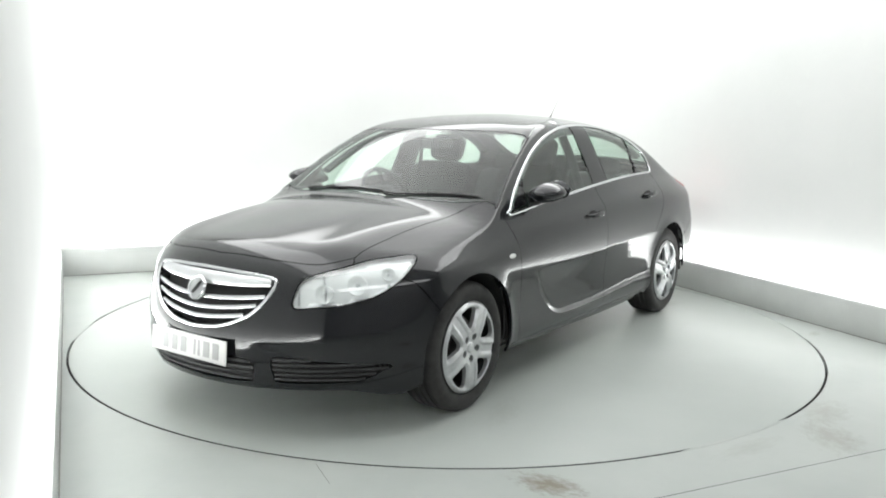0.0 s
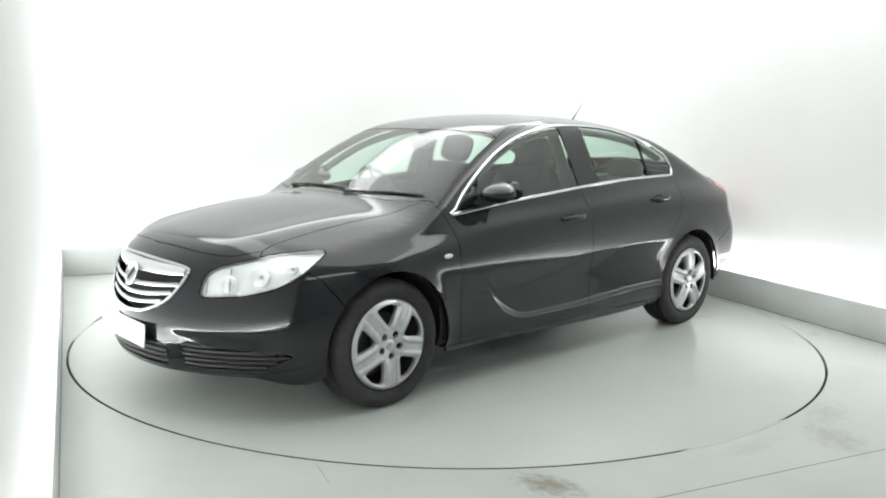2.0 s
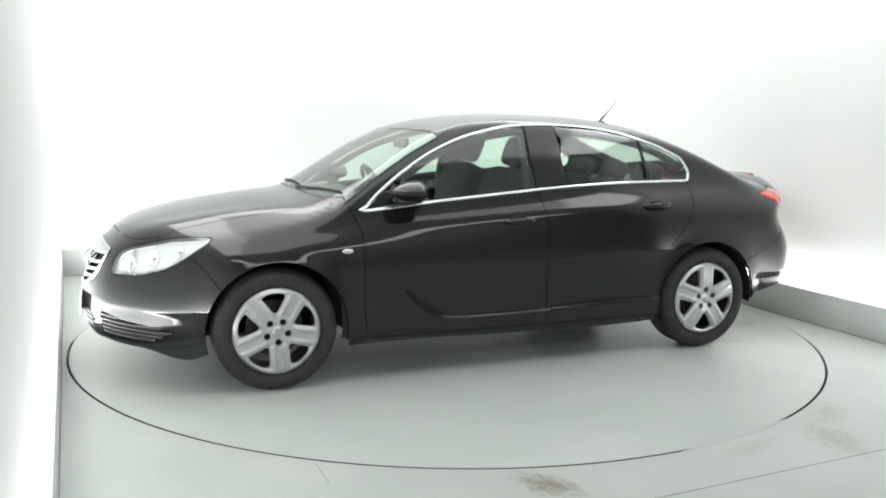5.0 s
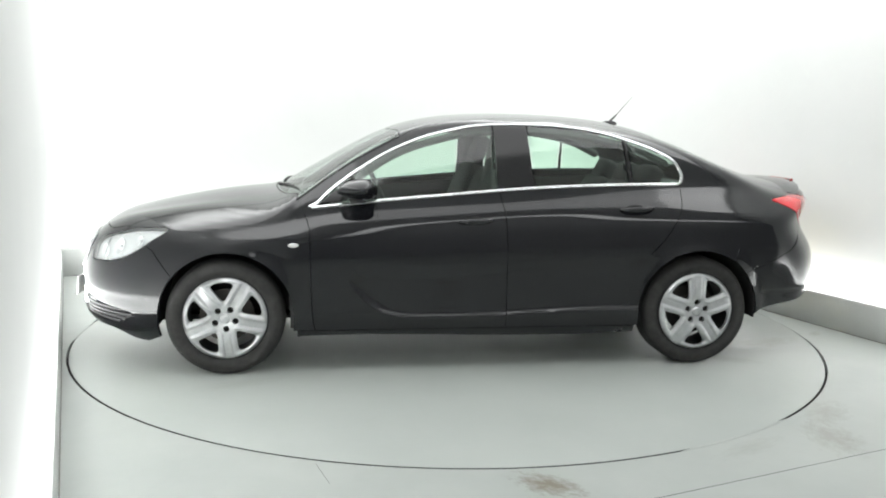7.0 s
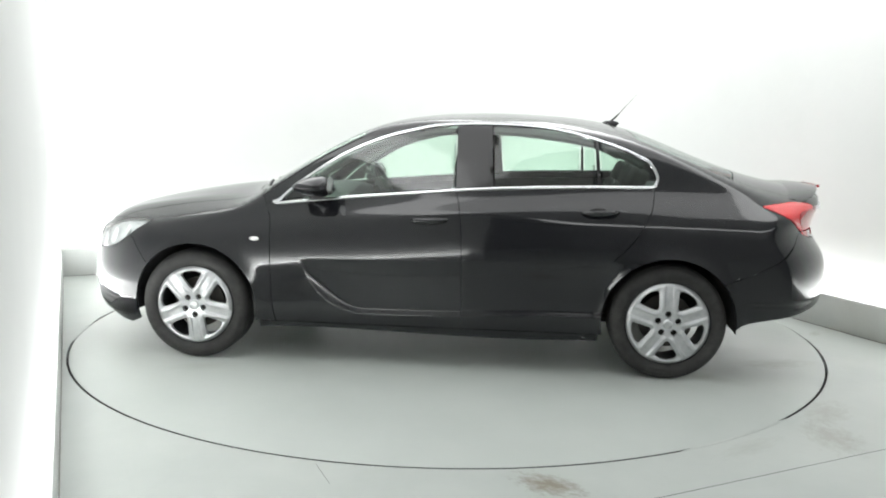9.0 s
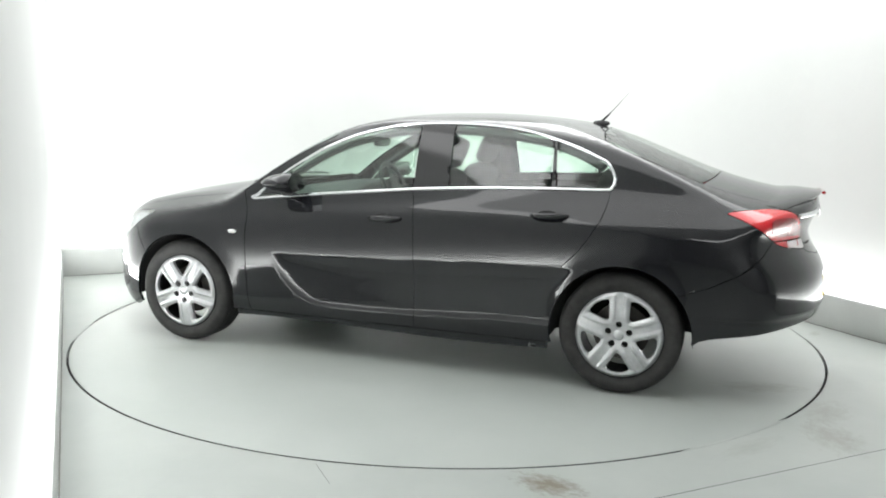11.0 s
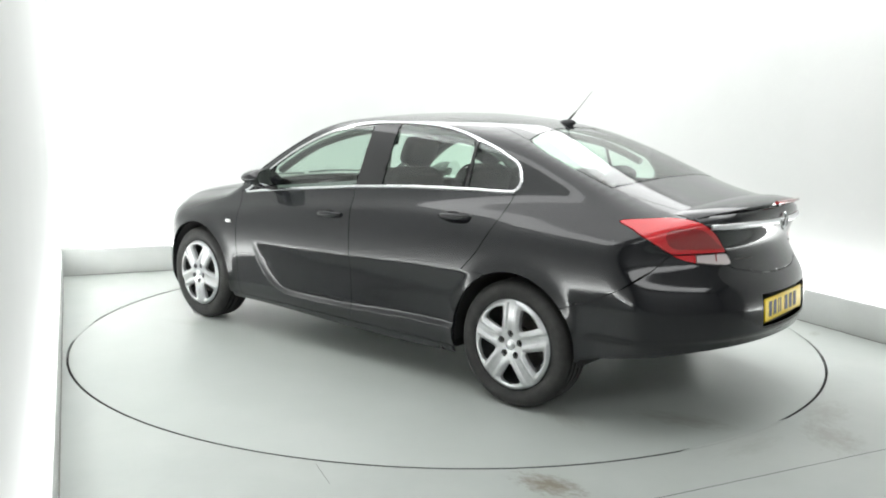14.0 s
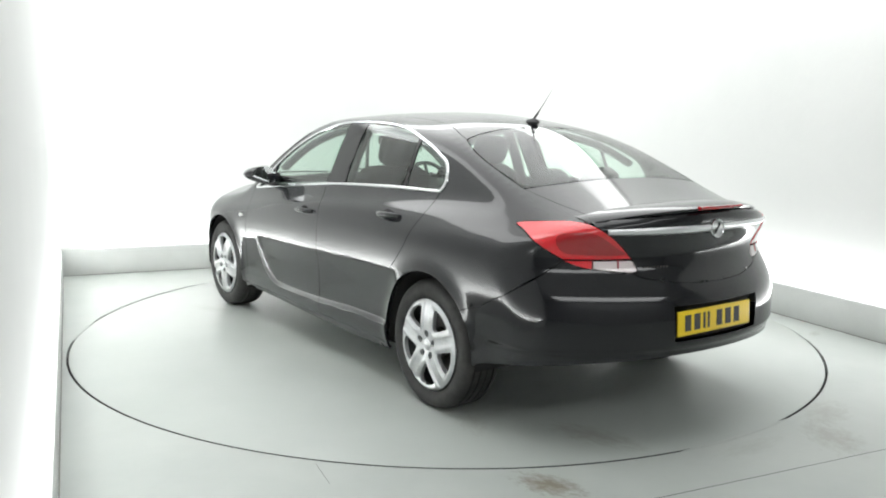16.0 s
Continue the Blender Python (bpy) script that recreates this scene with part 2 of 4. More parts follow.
# ---- the car's body as one smooth surface; front towards -x, near side towards -y ----
def spline(knots):
    """A natural cubic through (x, y) knots, straight beyond its ends."""
    xs, ys = (np.array(v, float) for v in zip(*knots))
    n, h = len(xs), np.diff(xs)
    a, b = np.eye(n), np.zeros(n)
    for i in range(1, n - 1):
        a[i, i - 1:i + 2] = h[i - 1], 2 * (h[i - 1] + h[i]), h[i]
        b[i] = 6 * ((ys[i + 1] - ys[i]) / h[i] - (ys[i] - ys[i - 1]) / h[i - 1])
    m = np.linalg.solve(a, b)
    s0 = (ys[1] - ys[0]) / h[0] - h[0] * m[1] / 6
    s1 = (ys[-1] - ys[-2]) / h[-1] + h[-1] * m[-2] / 6

    def at(x):
        x = np.asarray(x, float)
        i = np.clip(np.searchsorted(xs, x) - 1, 0, n - 2)
        c = np.clip(x, xs[0], xs[-1])
        p, q = xs[i + 1] - c, c - xs[i]
        v = (m[i] * p ** 3 + m[i + 1] * q ** 3) / (6 * h[i]) + (ys[i] / h[i] - m[i] * h[i] / 6) * p + (ys[i + 1] / h[i] - m[i + 1] * h[i] / 6) * q
        return v + np.where(x < xs[0], s0 * (x - xs[0]), 0) + np.where(x > xs[-1], s1 * (x - xs[-1]), 0)
    return at


def ease(a, b, x):
    t = np.clip((x - a) / (b - a), 0, 1)
    return t * t * t * (t * (6 * t - 15) + 10)


def dip(t):
    """Leaves its edge sharply and levels out."""
    t = np.clip(t, 0, 1)
    return 1 - (1 - t) ** 2.2


def smax(a, b, k):
    h = np.maximum(k - np.abs(a - b), 0) / k
    return np.maximum(a, b) + h * h * h * k / 6


# height of the centre line, half width in plan, section of the flank, tips of nose and tail by height
CENTRE = spline([(-2.45, .50), (-2.264, .715), (-2.19, .785), (-2.0, .868), (-1.65, .94), (-1.28, .99), (-1.13, 1.012), (-1.0, 1.075), (-.73, 1.228), (-.545, 1.326), (-.36, 1.402),
                 (-.17, 1.447), (.2, 1.478), (.4, 1.481), (.77, 1.467), (.96, 1.445), (1.155, 1.402), (1.355, 1.332), (1.76, 1.176), (1.96, 1.115), (2.17, 1.074), (2.36, 1.06), (2.6, 1.05)])
PLAN = spline([(-2.4, .83), (-1.9, .895), (-1.37, .923), (-.9, .918), (0, .922), (.8, .922), (1.37, .925), (1.8, .905), (2.2, .85), (2.5, .79)])
CABIN = spline([(-2.4, .955), (-1.3, .99), (-.9, .998), (-.2, 1.0), (.5, .985), (1.25, .925), (1.7, .90), (2.4, .89)])
FLANK = spline([(.1, .80), (.2, .86), (.27, .893), (.4, .905), (.55, .91), (.65, .912), (.75, .907), (.85, .887), (.93, .85), (1.0, .820), (1.1, .775), (1.2, .73), (1.3, .68), (1.4, .625), (1.55, .53)])
BELT = spline([(-2.4, .80), (-1.6, .86), (-.89, .936), (-.05, 1.02), (.6, 1.062), (1.25, 1.074), (1.8, 1.06), (2.4, 1.0)])
NOSE = spline([(.1, -2.20), (.2, -2.285), (.3, -2.325), (.4, -2.33), (.5, -2.322), (.6, -2.30), (.7, -2.265), (.8, -2.18), (1.0, -1.95)])
TAIL = spline([(.1, 2.22), (.2, 2.31), (.35, 2.40), (.5, 2.415), (.6, 2.412), (.69, 2.385), (.76, 2.34), (.85, 2.305), (.95, 2.335), (1.02, 2.355), (1.2, 2.42)])
CROWN = spline([(-2.4, .055), (-1.9, .05), (-1.3, .045), (-1.0, .028), (-.4, .018), (.4, .05), (1.0, .055), (1.3, .04), (1.7, .042), (1.9, .052), (2.2, .06), (2.5, .065)])
UNDER = spline([(-2.4, .215), (-2.0, .20), (-1.75, .15), (-1.3, .17), (0, .185), (1.1, .20), (1.6, .27), (1.9, .335), (2.3, .39), (2.5, .40)])
SWEEP = spline([(-2.4, 0), (-1.4, 0), (-1.05, .07), (-.7, .08), (-.2, .04), (.3, 0), (.9, -.05), (1.5, -.07), (2.0, -.04), (2.4, 0)])
BLADE = spline([(.25, -.12), (.30, -.30), (.34, -.47), (.38, -.56), (.46, -.65), (.6, -.725), (.75, -.77)])   # front edge of the hollow in the doors


def flank(x, z):
    zr = z - ease(.55, .88, z) * (BELT(x) - 1.0)
    y = FLANK(zr) * PLAN(x) / .91 * (1 + ease(.75, 1.05, zr) * (CABIN(x) - 1))
    crease = .625 + .03 * ease(-.6, 1.0, x)
    rise = z - .318 - .03 * ease(-.2, .9, x)
    hollow = dip(rise / .032) * dip((crease - z) / .13) * dip((x - BLADE(np.clip(z, .25, .75))) / .10) * (1 - ease(1.0, 1.22, x))
    # a crease runs through the handles to the tail lamp
    line = .845 + .062 * (x + .9) - .012 * ease(1.2, 1.9, x)
    y = y + .0065 * np.exp(-((z - line) / .042) ** 2) * ease(-1.2, -.5, x) * (1 - ease(1.7, 1.95, x))
    y = y - .012 * hollow - .018 * (1 - ease(.436, .472, z)) * ease(1.74, 1.84, x) - .009 * (1 - ease(.40, .46, z)) * (1 - ease(-1.86, -1.74, x))
    for hx in (-1.3685, 1.3685):
        d = np.hypot(x - hx, z - .325)
        y = y + .014 * np.exp(-((d - .345) / .055) ** 2)
    return y


def body(p):
    """Below nought inside, nought on the body's surface."""
    x, y, z = p[..., 0], np.abs(p[..., 1]), p[..., 2]
    zt = CENTRE(x - SWEEP(x) * y * y) - CROWN(x) * (y / .6) ** 2 * (1 + .25 * (y / .6) ** 2)
    # two soft ridges run along the bonnet
    ridge = (1 - ease(-1.75, -1.02, x)) * .012 * np.exp(-((y - (.52 + .10 * (x + 1.9))) / .11) ** 2)
    top = z - zt - ridge
    f = smax(top * .9, y - flank(x, z), .05 + .03 * ease(-1.0, -.3, x))
    nose = NOSE(z) + .009 * (1 - ease(.40, .46, z)) * ease(.30, .42, y) + .46 * y * y + .30 * y ** 4 - x
    tail = x - TAIL(z) + .018 * (1 - ease(.436, .472, z)) + .30 * y * y + .24 * y ** 4
    f = smax(f, nose, .12)
    f = smax(f, tail, .10)
    return smax(f, UNDER(x) - z, .04)


def slope(p):
    g = np.stack([(body(p + d) - body(p - d)) for d in np.eye(3) * .005], -1)
    return g / np.linalg.norm(g, axis=-1, keepdims=True)


def cast(a, b):
    """Where the way from a, inside, to b, outside, leaves the body."""
    lo, hi = np.zeros(len(a)), np.ones(len(a))
    for _ in range(26):
        mid = (lo + hi) / 2
        out = body(a + (b - a) * mid[:, None]) > 0
        hi, lo = np.where(out, mid, hi), np.where(out, lo, mid)
    return a + (b - a) * ((lo + hi) / 2)[:, None]


def by_side(q):     # (x, z)
    o = np.zeros(len(q))
    return cast(np.stack([q[:, 0], o, q[:, 1]], 1), np.stack([q[:, 0], o - 1.3, q[:, 1]], 1))


def by_top(q):      # (x, y)
    o = np.zeros(len(q))
    return cast(np.stack([q[:, 0], q[:, 1], o + .45], 1), np.stack([q[:, 0], q[:, 1], o + 1.8], 1))


def by_nose(q):     # (turn about an upright through the engine, height)
    x0 = np.stack([0 * q[:, 0] - 1.5, 0 * q[:, 0], q[:, 1]], 1)
    return cast(x0, x0 + 1.6 * np.stack([-np.cos(q[:, 0]), -np.sin(q[:, 0]), 0 * q[:, 0]], 1))


def by_tail(q):
    x0 = np.stack([0 * q[:, 0] + 1.5, 0 * q[:, 0], q[:, 1]], 1)
    return cast(x0, x0 + 1.6 * np.stack([np.cos(q[:, 0]), -np.sin(q[:, 0]), 0 * q[:, 0]], 1))


# ---- panels cut from the body's surface ----
from mathutils.geometry import delaunay_2d_cdt


def flow(points, step=.02, closed=False):
    """A smooth line through the points, resampled."""
    p = np.array(points, float)
    n, out = len(p), []
    for i in range(n if closed else n - 1):
        a, b, c, d = (p[(i + k) % n] if closed else p[min(max(i + k, 0), n - 1)] for k in (-1, 0, 1, 2))
        m = max(2, int(np.linalg.norm(c - b) / step) + 1)
        for t in np.arange(m) / m:
            out.append(b + .5 * t * (c - a + t * (2 * a - 5 * b + 4 * c - d + t * (3 * (b - c) + d - a))))
    if not closed:
        out.append(p[-1])
    return np.array(out)


def straight(points, step=.02, closed=True):
    p, out = np.array(points, float), []
    n = len(p)
    for i in range(n if closed else n - 1):
        b, c = p[i], p[(i + 1) % n]
        m = max(1, int(math.ceil(np.linalg.norm(c - b) / step)))
        out += [b + (c - b) * k / m for k in range(m)]
    return np.array(out if closed else out + [p[-1]])


def within(q, loop):
    x, y, hit = q[:, 0], q[:, 1], np.zeros(len(q), bool)
    for (x0, y0), (x1, y1) in zip(loop, np.roll(loop, -1, 0)):
        if y0 != y1:
            hit ^= ((y0 > y) != (y1 > y)) & (x < (x1 - x0) * (y - y0) / (y1 - y0) + x0)
    return hit


def panel(name, loop, to_body, cuts=(), step=.03, gap=.002, lip=.014, lift=0.0, bulge=None):
    """A sheet of the body's surface inside loop and outside cuts, given flat, with a gap all round and edges turned in."""
    loops = [straight(loop, step * .6)] + [straight(c, step * .5) for c in cuts]
    flat, edges = [], []
    for l in loops:
        k = len(flat)
        flat += list(l)
        edges += [(k + i, k + (i + 1) % len(l)) for i in range(len(l))]
    rim = np.array(flat)
    lo, hi = loops[0].min(0), loops[0].max(0)
    gx, gy = np.meshgrid(np.arange(lo[0] + step / 2, hi[0], step), np.arange(lo[1] + step / 2, hi[1], step))
    grid = np.stack([gx.ravel(), gy.ravel()], 1)
    keep = within(grid, loops[0])
    for c in loops[1:]:
        keep &= ~within(grid, c)
    grid = grid[keep]
    if len(grid):
        near = np.concatenate([np.min(np.hypot(g[:, None, 0] - rim[None, :, 0], g[:, None, 1] - rim[None, :, 1]), 1) for g in np.array_split(grid, max(1, len(grid) // 400))])
        flat += list(grid[near > .42 * step])
    v, _, f, *_ = delaunay_2d_cdt([Vector(q) for q in flat], edges, [], 0, 1e-5)
    v, f = np.array([tuple(q) for q in v]), np.array([t for t in f if len(t) == 3])
    mid = v[f].mean(1)
    keep = within(mid, loops[0])
    for c in loops[1:]:
        keep &= ~within(mid, c)
    f = f[keep]
    used = np.unique(f)
    back = -np.ones(len(v), int)
    back[used] = np.arange(len(used))
    f, p = back[f], to_body(v[used])
    n = slope(p)
    face = np.cross(p[f[:, 1]] - p[f[:, 0]], p[f[:, 2]] - p[f[:, 0]])
    turn = (face * n[f].mean(1)).sum(1) < 0
    f[turn] = f[turn][:, ::-1]
    ways = {}
    for a, b, c in f:
        for i, j, k in ((a, b, c), (b, c, a), (c, a, b)):
            ways[i, j] = k
    rims = [(i, j, k) for (i, j), k in ways.items() if (j, i) not in ways]
    push = np.zeros_like(p)
    for i, j, k in rims:
        e = p[j] - p[i]
        e = e / (np.linalg.norm(e) + 1e-9)
        w = np.cross(n[i], e)
        push[i] += w
        push[j] += w
    length = np.linalg.norm(push, axis=1, keepdims=True)
    p = p + gap * push / np.maximum(length, 1e-6) * (length > 1e-6) + n * lift
    if bulge is not None:
        p = bulge(p, n)
    ids = sorted({i for r in rims for i in r[:2]})
    low = {i: len(p) + k for k, i in enumerate(ids)}
    verts = np.concatenate([p, p[ids] - n[ids] * lip]) if lip else p
    quads = [(j, i, low[i], low[j]) if lip > 0 else (i, j, low[j], low[i]) for i, j, _ in rims] if lip else []
    data = bpy.data.meshes.new(name)
    data.from_pydata(verts.tolist(), [], f.tolist() + quads)
    data.polygons.foreach_set("use_smooth", [True] * len(data.polygons))
    if bulge is None:
        side = {}
        for i, j, _ in rims:
            w = np.cross(p[j] - p[i], n[i])
            side[i, j] = w / (np.linalg.norm(w) + 1e-9) * (1 if lip > 0 else -1)
        normals = [n[i] for t in f for i in t] + [s for q in quads for s in [side[(q[1], q[0]) if lip > 0 else (q[0], q[1])]] * 4]
        data.normals_split_custom_set([tuple(s) for s in normals])
    return data


def both(points):
    """Closes a line that runs from the middle out to the near side, across to the far side."""
    p = np.array(points, float)
    q = p[::-1].copy()
    q[:, 0 if p.shape[1] == 2 else 1] *= -1
    return np.concatenate([p, q])


def xz(p):
    return p[:, [0, 2]]


def xy(p):
    return p[:, :2]


def nose_turn(p):
    p = np.atleast_2d(p)
    return np.stack([np.arctan2(-p[:, 1], -1.5 - p[:, 0]), p[:, 2]], 1)


def tail_turn(p):
    p = np.atleast_2d(p)
    return np.stack([np.arctan2(-p[:, 1], p[:, 0] - 1.5), p[:, 2]], 1)


HUBS, HUB_Z, ARCH = (-1.3685, 1.3685), .325, .371


def arch(hx, a, b, r=ARCH, n=24):
    """Points of a wheel arch in side view, between two turns in degrees (90: the top)."""
    t = np.radians(np.linspace(a, b, n))
    return np.stack([hx + r * np.cos(t), HUB_Z + r * np.sin(t)], 1)


# lines between the panels
DAYLIGHT = flow([(-.895, .936), (-.52, .976), (-.05, 1.018), (.25, 1.043), (.6, 1.062), (.94, 1.071), (1.225, 1.074), (1.275, 1.083), (1.292, 1.13), (1.25, 1.21), (1.18, 1.248), (1.06, 1.298), (.85, 1.36), (.655, 1.393),
                 (.44, 1.408), (.21, 1.409), (.05, 1.4), (-.06, 1.382), (-.26, 1.332), (-.46, 1.249), (-.63, 1.15), (-.776, 1.046), (-.87, .96)], .03, True)
PILLAR_LINE = flow([(-.985, .978), (-.93, 1.014), (-.778, 1.122), (-.627, 1.215), (-.50, 1.283), (-.40, 1.333)])
RAIL_LINE = flow([(-.40, 1.333), (-.2, 1.408), (.2, 1.447), (.6, 1.441), (.95, 1.402), (1.2, 1.335)])
BACKLIGHT_LINE = flow([(1.2, 1.335), (1.40, 1.253), (1.6, 1.172), (1.735, 1.118)])
DECK_LINE = flow([(1.735, 1.118), (1.9, 1.068), (2.075, 1.028)])
BONNET_SIDE = flow([(-.985, -.725), (-1.10, -.655), (-1.426, -.63), (-1.722, -.628), (-1.92, -.625)])
BONNET_FRONT = flow([(-1.92, -.625), (-2.047, -.51), (-2.12, -.30), (-2.15, 0)])
COWL = flow([(-1.14, 0), (-1.12, -.3), (-1.07, -.55), (-.985, -.725)])
HEADER = flow([(-.44, 0), (-.425, -.3), (-.40, -.52)])
DOOR_FRONT = flow([(-.955, .935), (-.918, .84), (-.91, .73), (-.903, .40), (-.885, .247)])
DOOR_MID = flow([(.155, 1.06), (.197, .85), (.208, .40), (.205, .247)])
DOOR_REAR = flow([(1.275, 1.10), (1.265, 1.0), (1.235, .91), (1.15, .775), (1.045, .664)])
HEAD_LAMP = np.array([(-1.680, -.788, .812), (-1.78, -.735, .812), (-1.881, -.669, .801), (-1.97, -.618, .778), (-2.049, -.563, .756), (-2.117, -.510, .728), (-2.152, -.490, .682), (-2.168, -.490, .607), (-2.11, -.575, .608),
                      (-2.048, -.650, .615), (-1.936, -.748, .648), (-1.844, -.802, .699), (-1.765, -.821, .754)])
TAIL_LAMP = np.array([(1.868, -.774, .986), (1.97, -.70, 1.0), (2.079, -.628, 1.004), (2.188, -.590, .983), (2.232, -.487, .901), (2.258, -.417, .794), (2.205, -.552, .797), (2.136, -.658, .818), (2.084, -.73, .858), (2.02, -.79, .912), (1.94, -.79, .955)])
LAMP_TURN, TAIL_LAMP_TURN = flow(nose_turn(HEAD_LAMP), .02, True), flow(tail_turn(TAIL_LAMP), .02, True)
LAMP_ON, TAIL_LAMP_ON = by_nose(LAMP_TURN), by_tail(TAIL_LAMP_TURN)
BUMPER_LINE = np.array([(-1.653, .560), (-1.70, .62), (-1.76, .70), (-1.81, .73)])
REAR_BUMPER_LINE = np.array([(1.655, .560), (1.80, .612), (1.95, .69), (2.05, .775), (2.10, .85)])
LID_FOOT = flow([(2.357, 0, .728), (2.350, -.15, .731), (2.335, -.24, .739), (2.275, -.418, .772), (2.245, -.47, .83)])
GRILLE = flow([(0, .740), (-.12, .738), (-.27, .733), (-.375, .722), (-.40, .705), (-.39, .66), (-.35, .60), (-.285, .548), (-.16, .503), (0, .488)])


# ---- the car's materials ----


def lacquer(m, head_on, rough):
    """Clear lacquer over a material: it mirrors head_on of the light at right angles and more at a glance."""
    t = m.node_tree
    shine, mix, fr = (t.nodes.new("ShaderNode" + k) for k in ("BsdfGlossy", "MixShader", "LayerWeight"))
    shine.inputs["Roughness"].default_value = rough
    power, gain = t.nodes.new("ShaderNodeMath"), t.nodes.new("ShaderNodeMath")
    power.operation, power.inputs[1].default_value = "POWER", 4
    gain.operation, gain.inputs[1].default_value, gain.inputs[2].default_value = "MULTIPLY_ADD", 1 - head_on, head_on
    fr.inputs["Blend"].default_value = .5
    t.links.new(fr.outputs["Facing"], power.inputs[0])
    t.links.new(power.outputs[0], gain.inputs[0])
    t.links.new(gain.outputs[0], mix.inputs[0])
    t.links.new(t.nodes["Principled BSDF"].outputs[0], mix.inputs[1])
    t.links.new(shine.outputs[0], mix.inputs[2])
    t.links.new(mix.outputs[0], t.nodes["Material Output"].inputs[0])
    return m


PAINT = lacquer(material("black_metallic_paint", (.0040, .0046, .0064), .5, 0, Specular_IOR_Level=.06), .056, .08)
BLACK_TRIM = relief(material("black_plastic", (.014, .014, .015), .5), 400, .0004)
GLOSS_BLACK = material("gloss_black_pillar", (.008, .008, .009), .12)
CHROME = material("chrome", (.70, .71, .72), .12, 1)
SATIN = material("satin_silver", (.55, .56, .57), .28, 1)
BRIGHT = material("brushed_bright_trim", (.78, .79, .80), .32, .8)
WHEEL_SILVER = material("silver_wheel_paint", (.46, .47, .48), .30, .55, Coat_Weight=.6, Coat_Roughness=.08)
mottle(WHEEL_SILVER, 25, (.42, .43, .44), (.52, .53, .54))
RUBBER = relief(material("tyre_rubber", (.012, .012, .012), .72), 120, .0012)
mottle(RUBBER, 14, (.010, .010, .010), (.030, .029, .028))
RUST = material("brake_metal", (.07, .065, .06), .5, .7)
TRIM_CLOTH = relief(material("charcoal_seat_cloth", (.022, .023, .025), .9), 90, .0006)
TRIM_GREY = relief(material("dark_grey_cabin_plastic", (.030, .032, .033), .6), 200, .0006)
LINING = material("pale_grey_headlining", (.30, .31, .30), .9)
UNDERSIDE = material("dark_underside", (.010, .010, .010), .9)
RED_GLASS = material("red_lamp_glass", (.60, .011, .018), .12, 0, Coat_Weight=1, Coat_Roughness=.02)
CLEAR_RED = material("pale_lamp_glass", (.70, .62, .62), .12, 0, Coat_Weight=1)
WHITE_PLATE = material("white_plate", (.60, .60, .59), .35)
YELLOW_PLATE = material("yellow_plate", (.86, .62, .02), .35)
PLATE_INK = material("plate_ink", (.03, .03, .03), .5)
# front plate's ink, greyed in its colour for the overexposure on it
OVERLIT_INK = material("overlit_plate_ink", (.34, .34, .34), .5)
DEEP_RED = material("deep_red_lamp_glass", (.30, .006, .010), .10, 0, Coat_Weight=1, Coat_Roughness=.02)
LAMP_SILVER = material("bright_lamp_silver", (.88, .90, .90), .36, .3)


def sheet_glass(name, tint, gloss=.085):
    """A thin pane: what passes is tinted, the rest mirrored as glass does."""
    m = bpy.data.materials.new(name)
    m.use_nodes = True
    t = m.node_tree
    t.nodes.remove(t.nodes["Principled BSDF"])
    clear, shine, mix, fr = (t.nodes.new("ShaderNode" + k) for k in ("BsdfTransparent", "BsdfGlossy", "MixShader", "LayerWeight"))
    clear.inputs[0].default_value = (*tint, 1)
    shine.inputs["Roughness"].default_value = .02
    power, gain = t.nodes.new("ShaderNodeMath"), t.nodes.new("ShaderNodeMath")
    power.operation, power.inputs[1].default_value = "POWER", 4
    gain.operation, gain.inputs[1].default_value, gain.inputs[2].default_value = "MULTIPLY_ADD", .88, gloss
    fr.inputs["Blend"].default_value = .5
    t.links.new(fr.outputs["Facing"], power.inputs[0])
    t.links.new(power.outputs[0], gain.inputs[0])
    t.links.new(gain.outputs[0], mix.inputs[0])
    t.links.new(clear.outputs[0], mix.inputs[1])
    t.links.new(shine.outputs[0], mix.inputs[2])
    t.links.new(mix.outputs[0], t.nodes["Material Output"].inputs[0])
    return m


PANE = sheet_glass("tinted_car_glass", (.75, .89, .80))
SCREEN = sheet_glass("windscreen_glass", (.81, .91, .85), .06)
LENS = sheet_glass("clear_lamp_lens", (.95, .96, .96), .15)

CAR = tagged(new("car"), "black metallic saloon car with chrome window trim, parked", "car")


def sheet(name, loop, to_body, cuts=(), mat=PAINT, parent=None, label="", twin=True, **more):
    """A panel of the near side, and its twin on the far side."""
    data = panel(name, loop, to_body, cuts, **more)
    made = [part(name, data, mat, parent or CAR, label)]
    if twin:
        made.append(part(name, flipped(data), mat, CAR, label))
    return made


def flipped(data):
    """The far side's twin of a mesh."""
    n = np.empty(len(data.loops) * 3)
    data.corner_normals.foreach_get("vector", n)
    n = n.reshape(-1, 3) * (1, -1, 1)
    v = np.array([tuple(q.co) for q in data.vertices]) * (1, -1, 1)
    faces, normals = [], []
    for q in data.polygons:
        faces.append(tuple(q.vertices)[::-1])
        normals += [tuple(n[k]) for k in q.loop_indices][::-1]
    twin = bpy.data.meshes.new(data.name)
    twin.from_pydata(v.tolist(), [], faces)
    twin.polygons.foreach_set("use_smooth", [True] * len(faces))
    twin.normals_split_custom_set(normals)
    for m in data.materials:
        twin.materials.append(m)
    return twin


def pair(name, bm, mat, parents=None, label=""):
    """A part on the near side, and its twin on the far side."""
    data = finish(name, bm, mat)
    a = part(name, data, mat, parents[0] if parents else CAR, label)
    b = part(name, finish(name, mirrored(data), mat), mat, parents[1] if parents else CAR, label)
    return a, b


